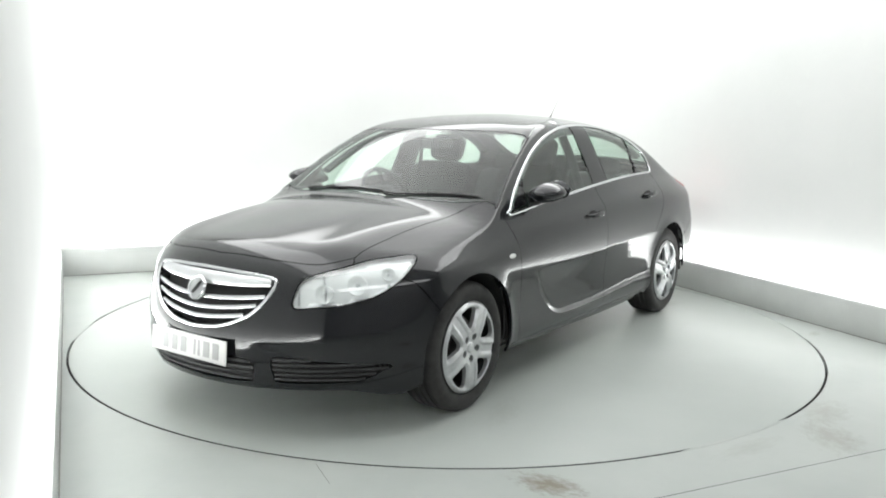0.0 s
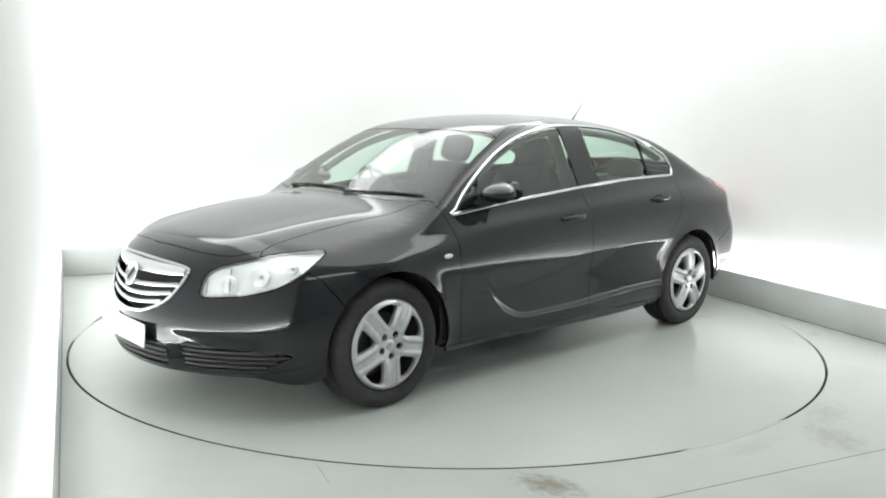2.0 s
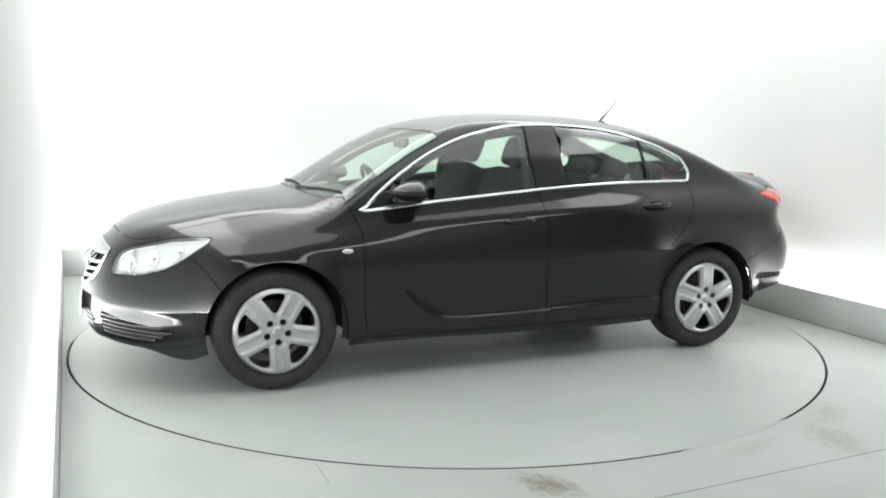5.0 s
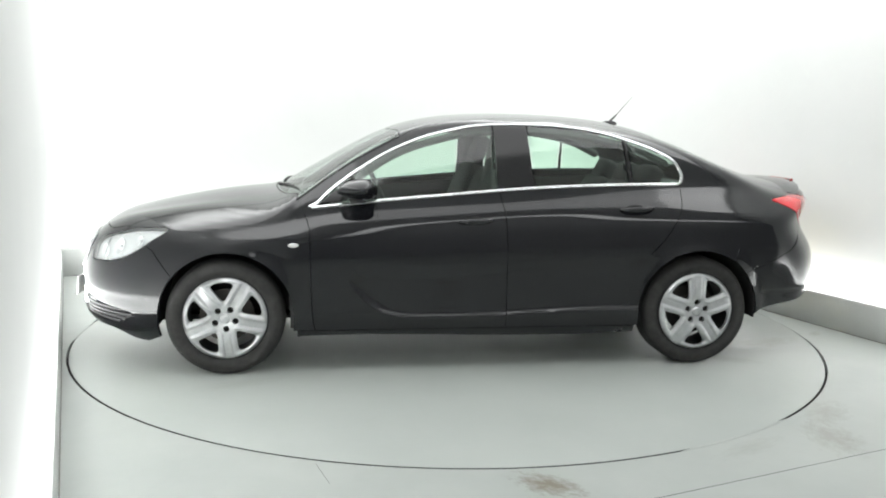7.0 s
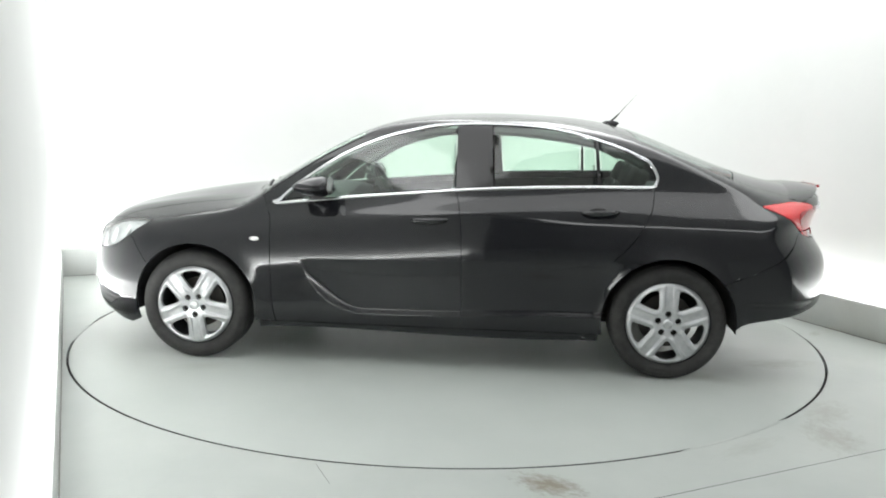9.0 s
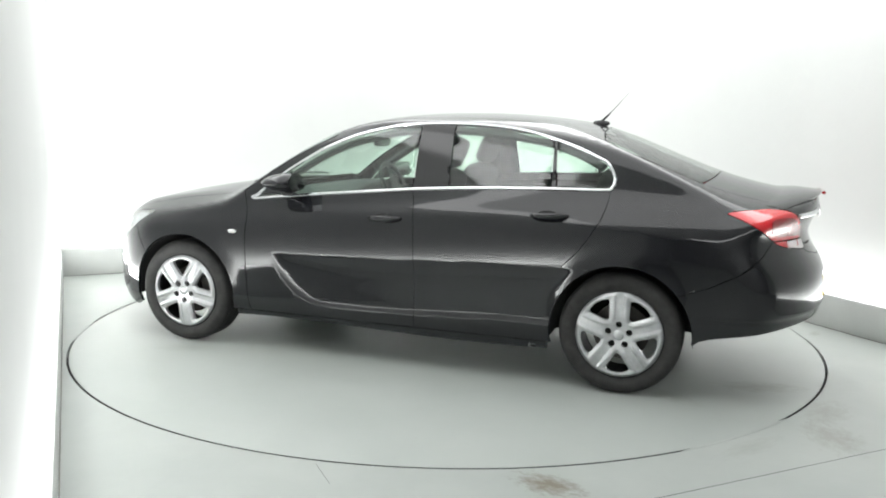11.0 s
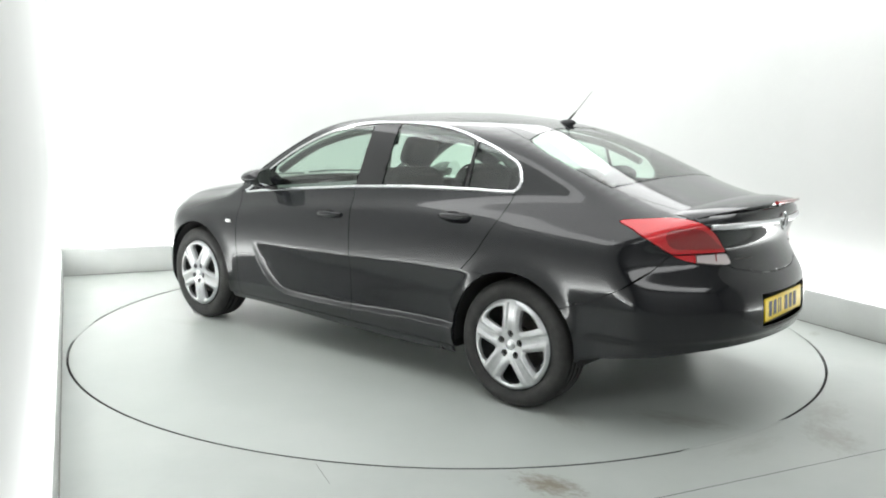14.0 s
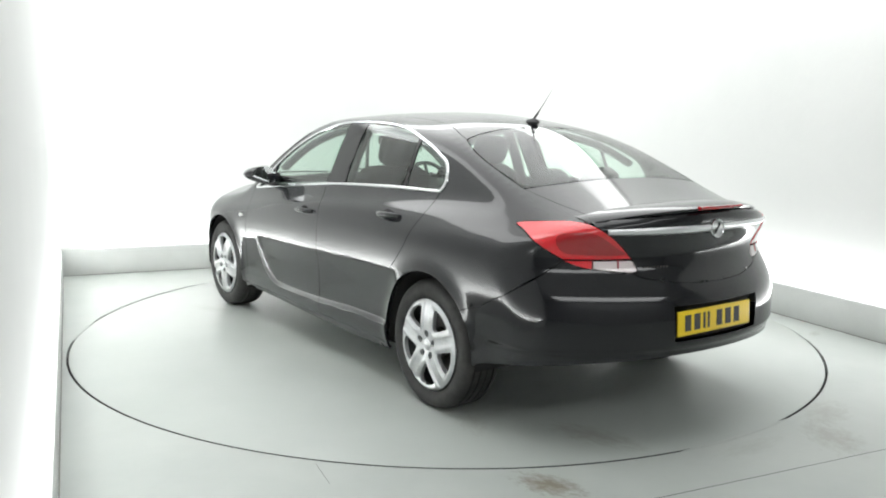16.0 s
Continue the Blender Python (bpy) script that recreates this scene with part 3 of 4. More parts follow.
def on_body(points, to_body, out=0.0):
    p = to_body(np.array(points, float))
    return p + slope(p) * out, slope(p)


# ---- outer panels ----
def body_panels():
    a_xy, r_xy, b_xy, d_xy = (xy(by_side(l)) for l in (PILLAR_LINE, RAIL_LINE, BACKLIGHT_LINE, DECK_LINE))
    a_xy[0] = COWL[-1]
    pillar = PILLAR_LINE.copy()
    pillar[0] = xz(by_top(COWL[-1:]))[0]
    lamp_mid = by_nose(np.array([(.95, .75)]))
    across = lambda l: both(l[:, ::-1])[:, ::-1]
    sheet("bonnet", across(np.concatenate([COWL, BONNET_SIDE[1:], BONNET_FRONT[1:]])), by_top, [xy(LAMP_ON), xy(LAMP_ON) * (1, -1)], twin=False)
    rear_head = flow([(1.2, r_xy[-1][1]), (1.165, -.35), (1.15, 0)])
    sheet("roof", across(np.concatenate([HEADER[:-1], r_xy, rear_head[1:]])), by_top, twin=False, label="black roof skin")
    sheet("windscreen", across(np.concatenate([COWL[:-1], a_xy, HEADER[::-1][1:]])), by_top, mat=SCREEN, twin=False, label="clear laminated windscreen", lip=.006, gap=.006)
    glass_foot = flow([b_xy[-1], (1.79, -.35), (1.81, 0)])
    sheet("rear_window", across(np.concatenate([rear_head[::-1], b_xy[1:], glass_foot[1:]])), by_top, mat=SCREEN, twin=False, label="sloping tinted rear window", lip=.006, gap=.006)
    lip = flow([d_xy[-1], (2.17, -.50), (2.255, -.30), (2.285, 0)])
    lid, = sheet("boot_lid", across(np.concatenate([glass_foot[::-1], d_xy[1:], lip[1:]])), by_top, [xy(TAIL_LAMP_ON), xy(TAIL_LAMP_ON) * (1, -1)], twin=False, gap=.001)
    lip_on = by_top(lip)
    back = both(np.concatenate([tail_turn(lip_on)[::-1], tail_turn(LID_FOOT)[::-1]]))
    far_tail = TAIL_LAMP_TURN * (-1, 1)
    sheet("boot_panel", back, by_tail, [TAIL_LAMP_TURN, far_tail], parent=lid, twin=False, gap=.002, step=.025)
    sheet("side_frame", np.concatenate([pillar, RAIL_LINE[1:], BACKLIGHT_LINE[1:], DECK_LINE[1:], [(2.16, .98), (2.10, .85)], REAR_BUMPER_LINE[::-1][1:], arch(HUBS[1], 40, 114)[1:], DOOR_REAR[::-1], [(-.88, .955), (-.955, .935)]]),
          by_side, [DAYLIGHT, xz(TAIL_LAMP_ON)], label="pillars, roof rail and rear wing in one", step=.022)
    sheet("front_wing", np.concatenate([xz(by_top(BONNET_SIDE)), xz(lamp_mid), BUMPER_LINE[::-1], arch(HUBS[0], 140, -12), DOOR_FRONT[::-1]]), by_side, [xz(LAMP_ON)], step=.02)
    front = sheet("front_door", np.concatenate([DOOR_FRONT, DOOR_MID[::-1], [(-.88, .96)]]), by_side, [DAYLIGHT], step=.0125)
    low = arch(HUBS[1], 114, 192)
    rear = sheet("rear_door", np.concatenate([DOOR_MID, [(.99, .247)], low[::-1], DOOR_REAR[::-1][1:]]), by_side, [DAYLIGHT], step=.0125)
    sill = [(x, UNDER(x) + .014) for x in np.linspace(.985, -.985, 30)]
    sheet("sill", np.concatenate([[(-.985, .247), (.985, .247)], sill]), by_side, gap=.002)
    # bumpers, with their openings
    foot = by_side(np.array([(-1.80, .185)]))
    t0 = nose_turn(foot)[0][0]
    base = np.array([(t, .232 - .045 * ease(.7 * t0, t0, t)) for t in np.linspace(0, t0, 24)])
    rise = nose_turn(by_side(np.concatenate([arch(HUBS[0], 196, 141), BUMPER_LINE])))
    top = nose_turn(by_top(BONNET_FRONT))
    outer = both(np.concatenate([base, rise, [(.95, .75)], top]))
    grille = both(tail_to(GRILLE))
    mouth = both(tail_to(flow([(0, .375), (-.20, .375), (-.30, .37), (-.345, .345), (-.335, .285), (-.29, .262), (0, .262)])))
    fog = tail_to(flow([(-.43, .385), (-.60, .37), (-.815, .343), (-.80, .32), (-.75, .285), (-.70, .272), (-.45, .268), (-.425, .30)], .02, True))
    far = (-1, 1)
    bumper, = sheet("front_bumper", outer, by_nose, [LAMP_TURN, LAMP_TURN * far, grille, mouth, fog, fog * far], twin=False, step=.026)
    arch_rear = tail_turn(by_side(np.concatenate([arch(HUBS[1], -3, 39), REAR_BUMPER_LINE])))
    t1 = arch_rear[0][0]
    base = np.array([(t, UNDER(1.5 + .93 * math.cos(t)) + .022) for t in np.linspace(0, t1 - .03, 30)])
    outer = both(np.concatenate([base, arch_rear, tail_turn(LID_FOOT)[::-1]]))
    plate = np.array([(-.315, .488), (.315, .488), (.325, .642), (-.325, .642)])
    rbumper, = sheet("rear_bumper", outer, by_tail, [TAIL_LAMP_TURN, far_tail, plate], twin=False, step=.026)
    return dict(lid=lid, front=front, rear=rear, bumper=bumper, rbumper=rbumper, grille=grille, mouth=mouth, fog=fog, plate=plate)


def tail_to(points):
    """(y, z) points of the nose as turns about its upright."""
    p = np.array(points, float)
    x = NOSE(p[:, 1]) + .46 * p[:, 0] ** 2 + .30 * p[:, 0] ** 4
    return np.stack([np.arctan2(-p[:, 0], -1.5 - x), p[:, 1]], 1)


def sunk(depth, to_body):
    """The body's surface, depth further in."""
    def at(q):
        p = to_body(q)
        return p - slope(p) * depth
    return at


# ---- glass and its trim ----
def glazing(k):
    inner = DAYLIGHT
    def piece(x0, x1, x2, x3):
        """The part of the daylight opening between two upright lines (feet x0, x2, heads x1, x3)."""
        low, high = [], []
        for x, z in straight(inner, .01):
            f = (z - 1.05) / .35
            a, b = x0 + (x1 - x0) * f, x2 + (x3 - x2) * f
            if a <= x <= b:
                (high if z > 1.079 + .02 * (x < 0) - max(0, -x) * .13 and not (x > 1.2 and z < 1.085) else low).append((x, z))
        low.sort(), high.sort()
        return np.array(low + high[::-1])
    for name, x0, x1, x2, x3, owner in (("door_glass", -1.2, -1.2, .157, .142, "front"), ("door_glass", .382, .358, .955, .93, "rear"), ("quarter_glass", .985, .96, 1.6, 1.6, "rear")):
        a, b = sheet(name, piece(x0, x1, x2, x3), by_side, mat=PANE, lip=.004, gap=.0005, parent=k[owner][0], label="tinted side window")
        b.parent = k[owner][1]
    for name, x0, x1, x2, x3 in (("pillar_cover", .160, .145, .379, .355), ("window_divider", .956, .931, .984, .959)):
        sheet(name, piece(x0, x1, x2, x3), by_side, mat=GLOSS_BLACK, lip=.01, gap=.001, lift=.001, label="gloss black window pillar")
    # chrome all round the side windows
    p, n = on_body(DAYLIGHT, by_side, .002)
    pair("window_trim", tube(bmesh.new(), p, .0095, 8, True, .7, n), CHROME, None, "polished chrome strip round the side windows")
    # a filler under the meeting of wing, bonnet and pillar
    sheet("wing_corner", np.array([(-1.09, .90), (-.92, .90), (-.92, .99), (-1.0, 1.0), (-1.09, .945)]), sunk(.004, by_side), gap=0, lip=.004, step=.02)
    # rubber seals round the screens
    q = by_side(PILLAR_LINE)
    pair("screen_seal", tube(bmesh.new(), q + slope(q) * .001, .006, 6, False, .6, slope(q)), BLACK_TRIM)
    q = by_top(np.concatenate([COWL, COWL[::-1][1:] * (1, -1)]))
    part("scuttle", tube(bmesh.new(), q + np.array((.008, 0, -.002)), .007, 8, False, .5, slope(q)), BLACK_TRIM, CAR, "black plastic scuttle below the windscreen")
    # wipers lie along the foot of the windscreen
    for y0, y1, x0, x1 in ((-.15, -.68, -1.13, -.985), (.48, -.12, -1.075, -1.10)):
        ys = np.linspace(y0, y1, 14)
        q = by_top(np.stack([np.linspace(x0, x1, 14) + .012, ys], 1))
        arm = part("wiper", tube(bmesh.new(), q + slope(q) * .008, [.007] * 3 + [.0045] * 11, 6), BLACK_TRIM, CAR, "black windscreen wiper")
        part("blade", tube(bmesh.new(), (q + slope(q) * .003)[3:], .003, 6, False, 1.4), RUBBER, arm)


# ---- lamps ----
def lamps(k):
    for side in (1, -1):
        root = tagged(new("headlamp"), "clear headlamp with a bright reflector")
        root.parent = CAR
        lens = panel("lens", LAMP_TURN, by_nose, step=.02, gap=.004, lip=.008)
        bowl = panel("reflector", LAMP_TURN, sunk(.022, by_nose), step=.02, gap=.003, lip=-.019)
        items = [("lens", lens, LENS), ("housing", bowl, LAMP_SILVER)]
        for name, data, mat in items:
            part(name, data if side == 1 else flipped(data), mat, root)
        m = Matrix.Diagonal((1, side, 1, 1))
        for spot, r in (((-2.06, -.572, .668), .038), ((-1.955, -.665, .705), .042), ((-1.84, -.752, .748), .028)):
            q, n = on_body(nose_turn(np.array(spot)), by_nose, -.011)
            way = (Vector(n[0]) * .6 + Vector((-.8, -.3, .1)) * .4).normalized()
            place = m @ Matrix.Translation(q[0]) @ way.to_track_quat("Z", "Y").to_matrix().to_4x4()
            bowl = part("reflector", lathe(bmesh.new(), [(r * .22, -.012), (r * .5, -.010), (r * .8, -.004), (r, .004), (r * 1.08, .005), (r * 1.1, -.006)], place, 32), LAMP_SILVER, root, "round silver reflector")
            part("bulb", lathe(bmesh.new(), [(.0005, .004), (r * .14, .002), (r * .24, -.006), (r * .25, -.013)], place, 20), SATIN, bowl)
        # two ribs part the lamp's chambers
        for t in (.66, .80):
            zs = [z for z in np.linspace(.60, .82, 40) if within(np.array([(t, z)]), LAMP_TURN)[0]]
            q, n = on_body([(t, z) for z in zs[2:-2]], by_nose, -.014)
            part("chamber_rib", tube(bmesh.new(), q * (1, side, 1), .004, 6), SATIN, root, "grey rib inside the lamp")
        # tail lamp: red lens, pale lower band
        root = tagged(new("tail_lamp"), "red tail lamp with a pale lower band")
        root.parent = CAR
        loop = TAIL_LAMP_TURN
        data = panel("lens", np.array([(t, max(z, .844)) for t, z in loop]), by_tail, step=.02, gap=.003, lip=.02, lift=.002)
        part("lens", data if side == 1 else flipped(data), RED_GLASS, root, "red lens")
        data = panel("corner_lens", np.array([(max(t, .733), min(z, .841)) for t, z in loop]), by_tail, step=.02, gap=.001, lip=.02, lift=.002)
        part("corner_lens", data if side == 1 else flipped(data), RED_GLASS, root, "red lower corner lens")
        q, n = on_body([(.605, z) for z in np.linspace(.806, .842, 6)], by_tail, .002)
        part("divider", tube(bmesh.new(), q * (1, side, 1), .004, 6), DEEP_RED, root, "dark red divider")
        data = panel("lower_lens", np.array([(min(t, .730), min(z, .841)) for t, z in loop]), by_tail, step=.02, gap=.003, lip=.02, lift=.002)
        part("lower_lens", data if side == 1 else flipped(data), CLEAR_RED, root, "pale reversing lens")
        inner = tail_turn(np.array([(2.055, -.70, .945), (2.13, -.64, .965), (2.18, -.585, .955), (2.222, -.505, .895), (2.235, -.47, .866), (2.16, -.60, .866), (2.09, -.70, .878)]))
        data = panel("inner_lens", flow(inner, .02, True), by_tail, step=.02, gap=.001, lip=.004, lift=.005)
        part("inner_lens", data if side == 1 else flipped(data), DEEP_RED, root, "deep red inner lens")
        # side repeater on the wing
        q, n = on_body([(-1.0, .735)], by_side, .003)
        bm = bmesh.new()
        bmesh.ops.create_uvsphere(bm, u_segments=20, v_segments=10, radius=1, matrix=m @ Matrix.Translation(q[0]) @ Matrix.Diagonal((.030, .008, .013, 1)))
        part("side_repeater", bm, WHITE_PLATE, CAR, "clear side repeater lamp")


# ---- nose and tail ----
def badge(name, m, r, parent):
    """A round chrome badge with a plain wedge across a dark ground."""
    ring = part(name, lathe(bmesh.new(), [(r * .80, .002), (r * .82, .008), (r * .92, .011), (r, .007), (r * 1.02, 0)], m, 36), CHROME, parent, "round chrome badge")
    part("ground", lathe(bmesh.new(), [(.001, .004), (r * .82, .003)], m, 28), SATIN, ring)
    bm = box(bmesh.new(), -r * .62, -r * .14, .004, r * .62, r * .14, .009, .002)
    bmesh.ops.transform(bm, matrix=m @ pose(0, 0, 0, 0, 0, 52), verts=bm.verts)
    part("emblem", bm, BLACK_TRIM, ring)
    return ring


def nose_and_tail(k):
    root = tagged(new("grille"), "chrome radiator grille with curved bars")
    root.parent = CAR
    part("mesh", panel("mesh", k["grille"], sunk(.05, by_nose), step=.03, gap=0, lip=-.05), UNDERSIDE, root)
    q, n = on_body(k["grille"], by_nose, .003)
    part("surround", tube(bmesh.new(), q, .0085, 8, True, .8, n), CHROME, root, "chrome grille surround")
    # the wide upper bar, then three narrow ones that sag towards the middle
    def bar(y, z, high, mat, label):
        p, n = on_body(tail_to(np.stack([y, z], 1)), by_nose, -.004)
        part("grille_bar", tube(bmesh.new(), p, high, 12, False, .45, n), mat, root, label)
    y = np.linspace(-.378, .378, 60)
    bar(y, .705 + .004 * (np.abs(y) / .378) ** 2, [.033 - .012 * (abs(v) / .378) ** 2 for v in y], BRIGHT, "wide satin chrome upper bar")
    for z0, z1, w in ((.648, .622, .368), (.607, .576, .335), (.562, .534, .282)):
        y = np.linspace(-w, w, 40)
        bar(y, z1 + (z0 - z1) * (np.abs(y) / w) ** 1.6, [.0095] * 40, CHROME, "curved chrome bar")
    c = by_nose(np.array([(0, .655)]))[0]
    badge("front_badge", Matrix.Translation(c + np.array((-.012, 0, 0))) @ pose(0, 0, 0, 0, -72, 0) @ pose(0, 0, 0, 0, 0, 90), .058, CAR)
    # lower openings
    for name, loop, label in (("lower_intake", k["mouth"], "black lower air intake"), ("fog_grille", k["fog"], "black ribbed side grille"), ("fog_grille", k["fog"] * (-1, 1), "black ribbed side grille")):
        ob = part(name, panel(name, loop, sunk(.016, by_nose), step=.03, gap=0, lip=-.014), BLACK_TRIM, CAR, label)
        lo, hi = loop.min(0), loop.max(0)
        for z in np.linspace(lo[1] + .016, hi[1] - .016, 5 if name == "fog_grille" else 4):
            ts = [t for t in np.linspace(lo[0], hi[0], 60) if within(np.array([(t, z)]), loop)[0]]
            if len(ts) > 5:
                q, n = on_body([(t, z) for t in ts], by_nose, -.005)
                part("rib", tube(bmesh.new(), q, .0065, 8, False, 1.2), BLACK_TRIM, ob)
    # front plate, on a bracket
    q = by_nose(np.array([(0, .39)]))[0]
    m = Matrix.Translation((q[0] - .008, .015, .392)) @ pose(0, 0, 0, 0, 4, 0)
    def plate(name, ground, m, label, out):
        ob = part(name, box(bmesh.new(), -.004, -.26, -.0555, .004, .26, .0555, .002), ground, CAR, label)
        ob.matrix_local = m
        y = -.215
        for w in (.052, .052, .018, .018, 0, .052, .052, .052):
            if w:
                part("plate_mark", box(bmesh.new(), .003 * out, y, -.036, .0055 * out, y + w * .8, .036), OVERLIT_INK if out < 0 else PLATE_INK, ob, smooth=False)
            y += w + .012 if w else .035
        return ob
    ob = plate("number_plate", WHITE_PLATE, m, "white front number plate", -1)
    part("bracket", box(bmesh.new(), .002, -.09, -.068, .03, .09, -.05, .003), BLACK_TRIM, ob)
    # rear plate in its recess
    well = panel("plate_well", k["plate"], sunk(.03, by_tail), step=.04, gap=0, lip=-.028)
    part("plate_well", well, BLACK_TRIM, k["rbumper"], "black plate recess")
    plate("number_plate", YELLOW_PLATE, Matrix.Translation((2.388, -.022, .563)) @ pose(0, 0, 0, 0, -4, 0), "yellow rear number plate", 1)
    # chrome strip and badge across the boot
    y = np.linspace(-.565, .565, 50)
    def turn(y, z):
        return np.stack([np.arctan2(-y, TAIL(z) - .30 * y * y - .24 * y ** 4 - 1.5), z], 1)
    p, n = on_body(turn(y, .972 - .004 * (y / .56) ** 2), by_tail, .004)
    part("boot_strip", tube(bmesh.new(), p, [.017 - .006 * (abs(v) / .565) ** 4 for v in y], 10, False, .55, n), BRIGHT, k["lid"], "chrome strip across the boot")
    badge("rear_badge", Matrix.Translation((2.348, 0, .968)) @ pose(0, 0, 0, 0, 84, 0) @ pose(0, 0, 0, 0, 0, 90), .046, k["lid"])
    # small chrome lettering, too small to read
    bm = bmesh.new()
    for i in range(8):
        yy = -.385 + i * .017
        q, n = on_body(turn(np.array([yy]), np.array([.806])), by_tail, .002)
        box(bm, q[0][0] - .002, yy, .801, q[0][0] + .001, yy + .011, .811)
    part("lettering", bm, RUST, k["lid"], "small chrome lettering")
    # lip spoiler with the high brake lamp
    bm, rows = bmesh.new(), []
    for yy in np.linspace(-.60, .60, 41):
        s = 1 - (abs(yy) / .60) ** 2.4
        x0 = 2.13 - .10 * (yy / .6) ** 2
        foot = by_top(np.array([(x0, yy), (x0 + .10, yy)]))
        tipx, tipz = 2.315 + .045 * s - .18 * (yy / .6) ** 2, foot[1][2] + .001 + .004 * s
        low = by_top(np.array([(min(tipx - .035, 2.30), yy)]))[0]
        rows.append([bm.verts.new(p) for p in (foot[0] - (0, 0, .004), ((x0 + tipx) / 2, yy, (foot[0][2] + tipz) / 2 + .004 * s + .002), (tipx - .012, yy, tipz), (tipx, yy, tipz - .006), (tipx - .006, yy, tipz - .018), low - (0, 0, .004))])
    for a, b in zip(rows, rows[1:]):
        for i in range(5):
            bm.faces.new((a[i], a[i + 1], b[i + 1], b[i]))
    bmesh.ops.recalc_face_normals(bm, faces=bm.faces)
    sp = part("spoiler", bm, PAINT, k["lid"], "black boot lip spoiler")
    bm = bmesh.new()
    y = np.linspace(-.15, .15, 14)
    tube(bm, [(2.372 - .5 * v * v * .9, v, 1.066) for v in y], .011, 8, False, .8)
    part("brake_lamp", bm, DEEP_RED, sp, "red high brake lamp")
    # aerial
    base = bmesh.new()
    bmesh.ops.create_uvsphere(base, u_segments=16, v_segments=8, radius=1, matrix=Matrix.Translation((1.085, 0, 1.428)) @ Matrix.Diagonal((.055, .022, .020, 1)))
    ae = part("aerial", base, BLACK_TRIM, CAR, "short black roof aerial")
    part("whip", tube(bmesh.new(), [(1.075, 0, 1.43), (1.125, 0, 1.478), (1.14, 0, 1.495), (1.245, 0, 1.615)], [.008, .006, .0026, .0009], 8), BLACK_TRIM, ae)


# ---- mirrors and handles ----
def doors(k):
    bm = bmesh.new()
    bmesh.ops.create_uvsphere(bm, u_segments=36, v_segments=20, radius=1)
    for v in bm.verts:
        x, y, z = v.co
        flat = .45 if x > 0 else 1.15                      # the glass side is flat
        s = 1 - .22 * max(0, -y)                          # slimmer towards the tip
        v.co = Vector((-.605 + .135 * x * flat + .03 * y, -.905 + .120 * y, 1.036 + (.068 if z > 0 else .050) * z * s * (1 - .25 * max(0, y)) - .010 * y))
    mirrors = pair("door_mirror", bm, PAINT, (k["front"][0], k["front"][1]), "black door mirror housing")
    bm = bmesh.new()
    bmesh.ops.create_circle(bm, cap_ends=True, segments=32, radius=1, matrix=Matrix.Translation((-.5445, -.925, 1.055)) @ pose(0, 0, 0, 0, 90, 0) @ Matrix.Diagonal((.054, .082, 1, 1)))
    pair("mirror_glass", bm, material("mirror", (.85, .87, .87), .02, 1), mirrors)
    bm = tube(bmesh.new(), [(-.66, -.81, .985), (-.63, -.85, .993), (-.61, -.91, 1.012)], [.048, .040, .036], 10, False, .55)
    pair("mirror_foot", bm, BLACK_TRIM, mirrors)
    tri = np.array([(-.862, .955), (-.70, .975), (-.655, 1.115), (-.72, 1.075), (-.80, 1.01)])
    a, b = sheet("mirror_sail", tri, by_side, mat=GLOSS_BLACK, lip=.008, gap=.004, lift=.003, parent=k["front"][0])
    b.parent = k["front"][1]
    for owner, cx, cz in (("front", .02, .865), ("rear", .972, .932)):
        q, n = on_body([(cx, cz)], by_side, 0)
        p = Vector(q[0])
        # a black oval on the skin stands for the shaded recess behind a painted pull
        bm = bmesh.new()
        bmesh.ops.create_uvsphere(bm, u_segments=24, v_segments=10, radius=1, matrix=Matrix.Translation(p + Vector((-.01, .006, -.004))) @ Matrix.Diagonal((.066, .011, .034, 1)))
        pair("handle_recess_shade", bm, UNDERSIDE, k[owner])
        s = np.linspace(-1, 1, 13)
        bow = [Vector((cx + .098 * t, by_side(np.array([(cx + .098 * t, cz + .006)]))[0][1] - .004 - .034 * (1 - t ** 4), cz + .006 + .004 * t)) for t in s]
        bm = tube(bmesh.new(), bow, [.008 + .006 * (1 - t * t) for t in s], 10, False, 1.25)
        pair("handle", bm, PAINT, k[owner], "black pull handle")
    # dark linings of the wheel arches
    for hx in HUBS:
        bm = lathe(bmesh.new(), [(.376, -.092), (.378, .02), (.378, .28), (.02, .30)], Matrix.Translation((hx, -.80, HUB_Z)) @ pose(0, 0, 0, -90, 0, 0) @ pose(0, 0, 0, 0, 0, 173), 44, math.pi + radians(14))
        pair("wheel_housing", bm, UNDERSIDE)


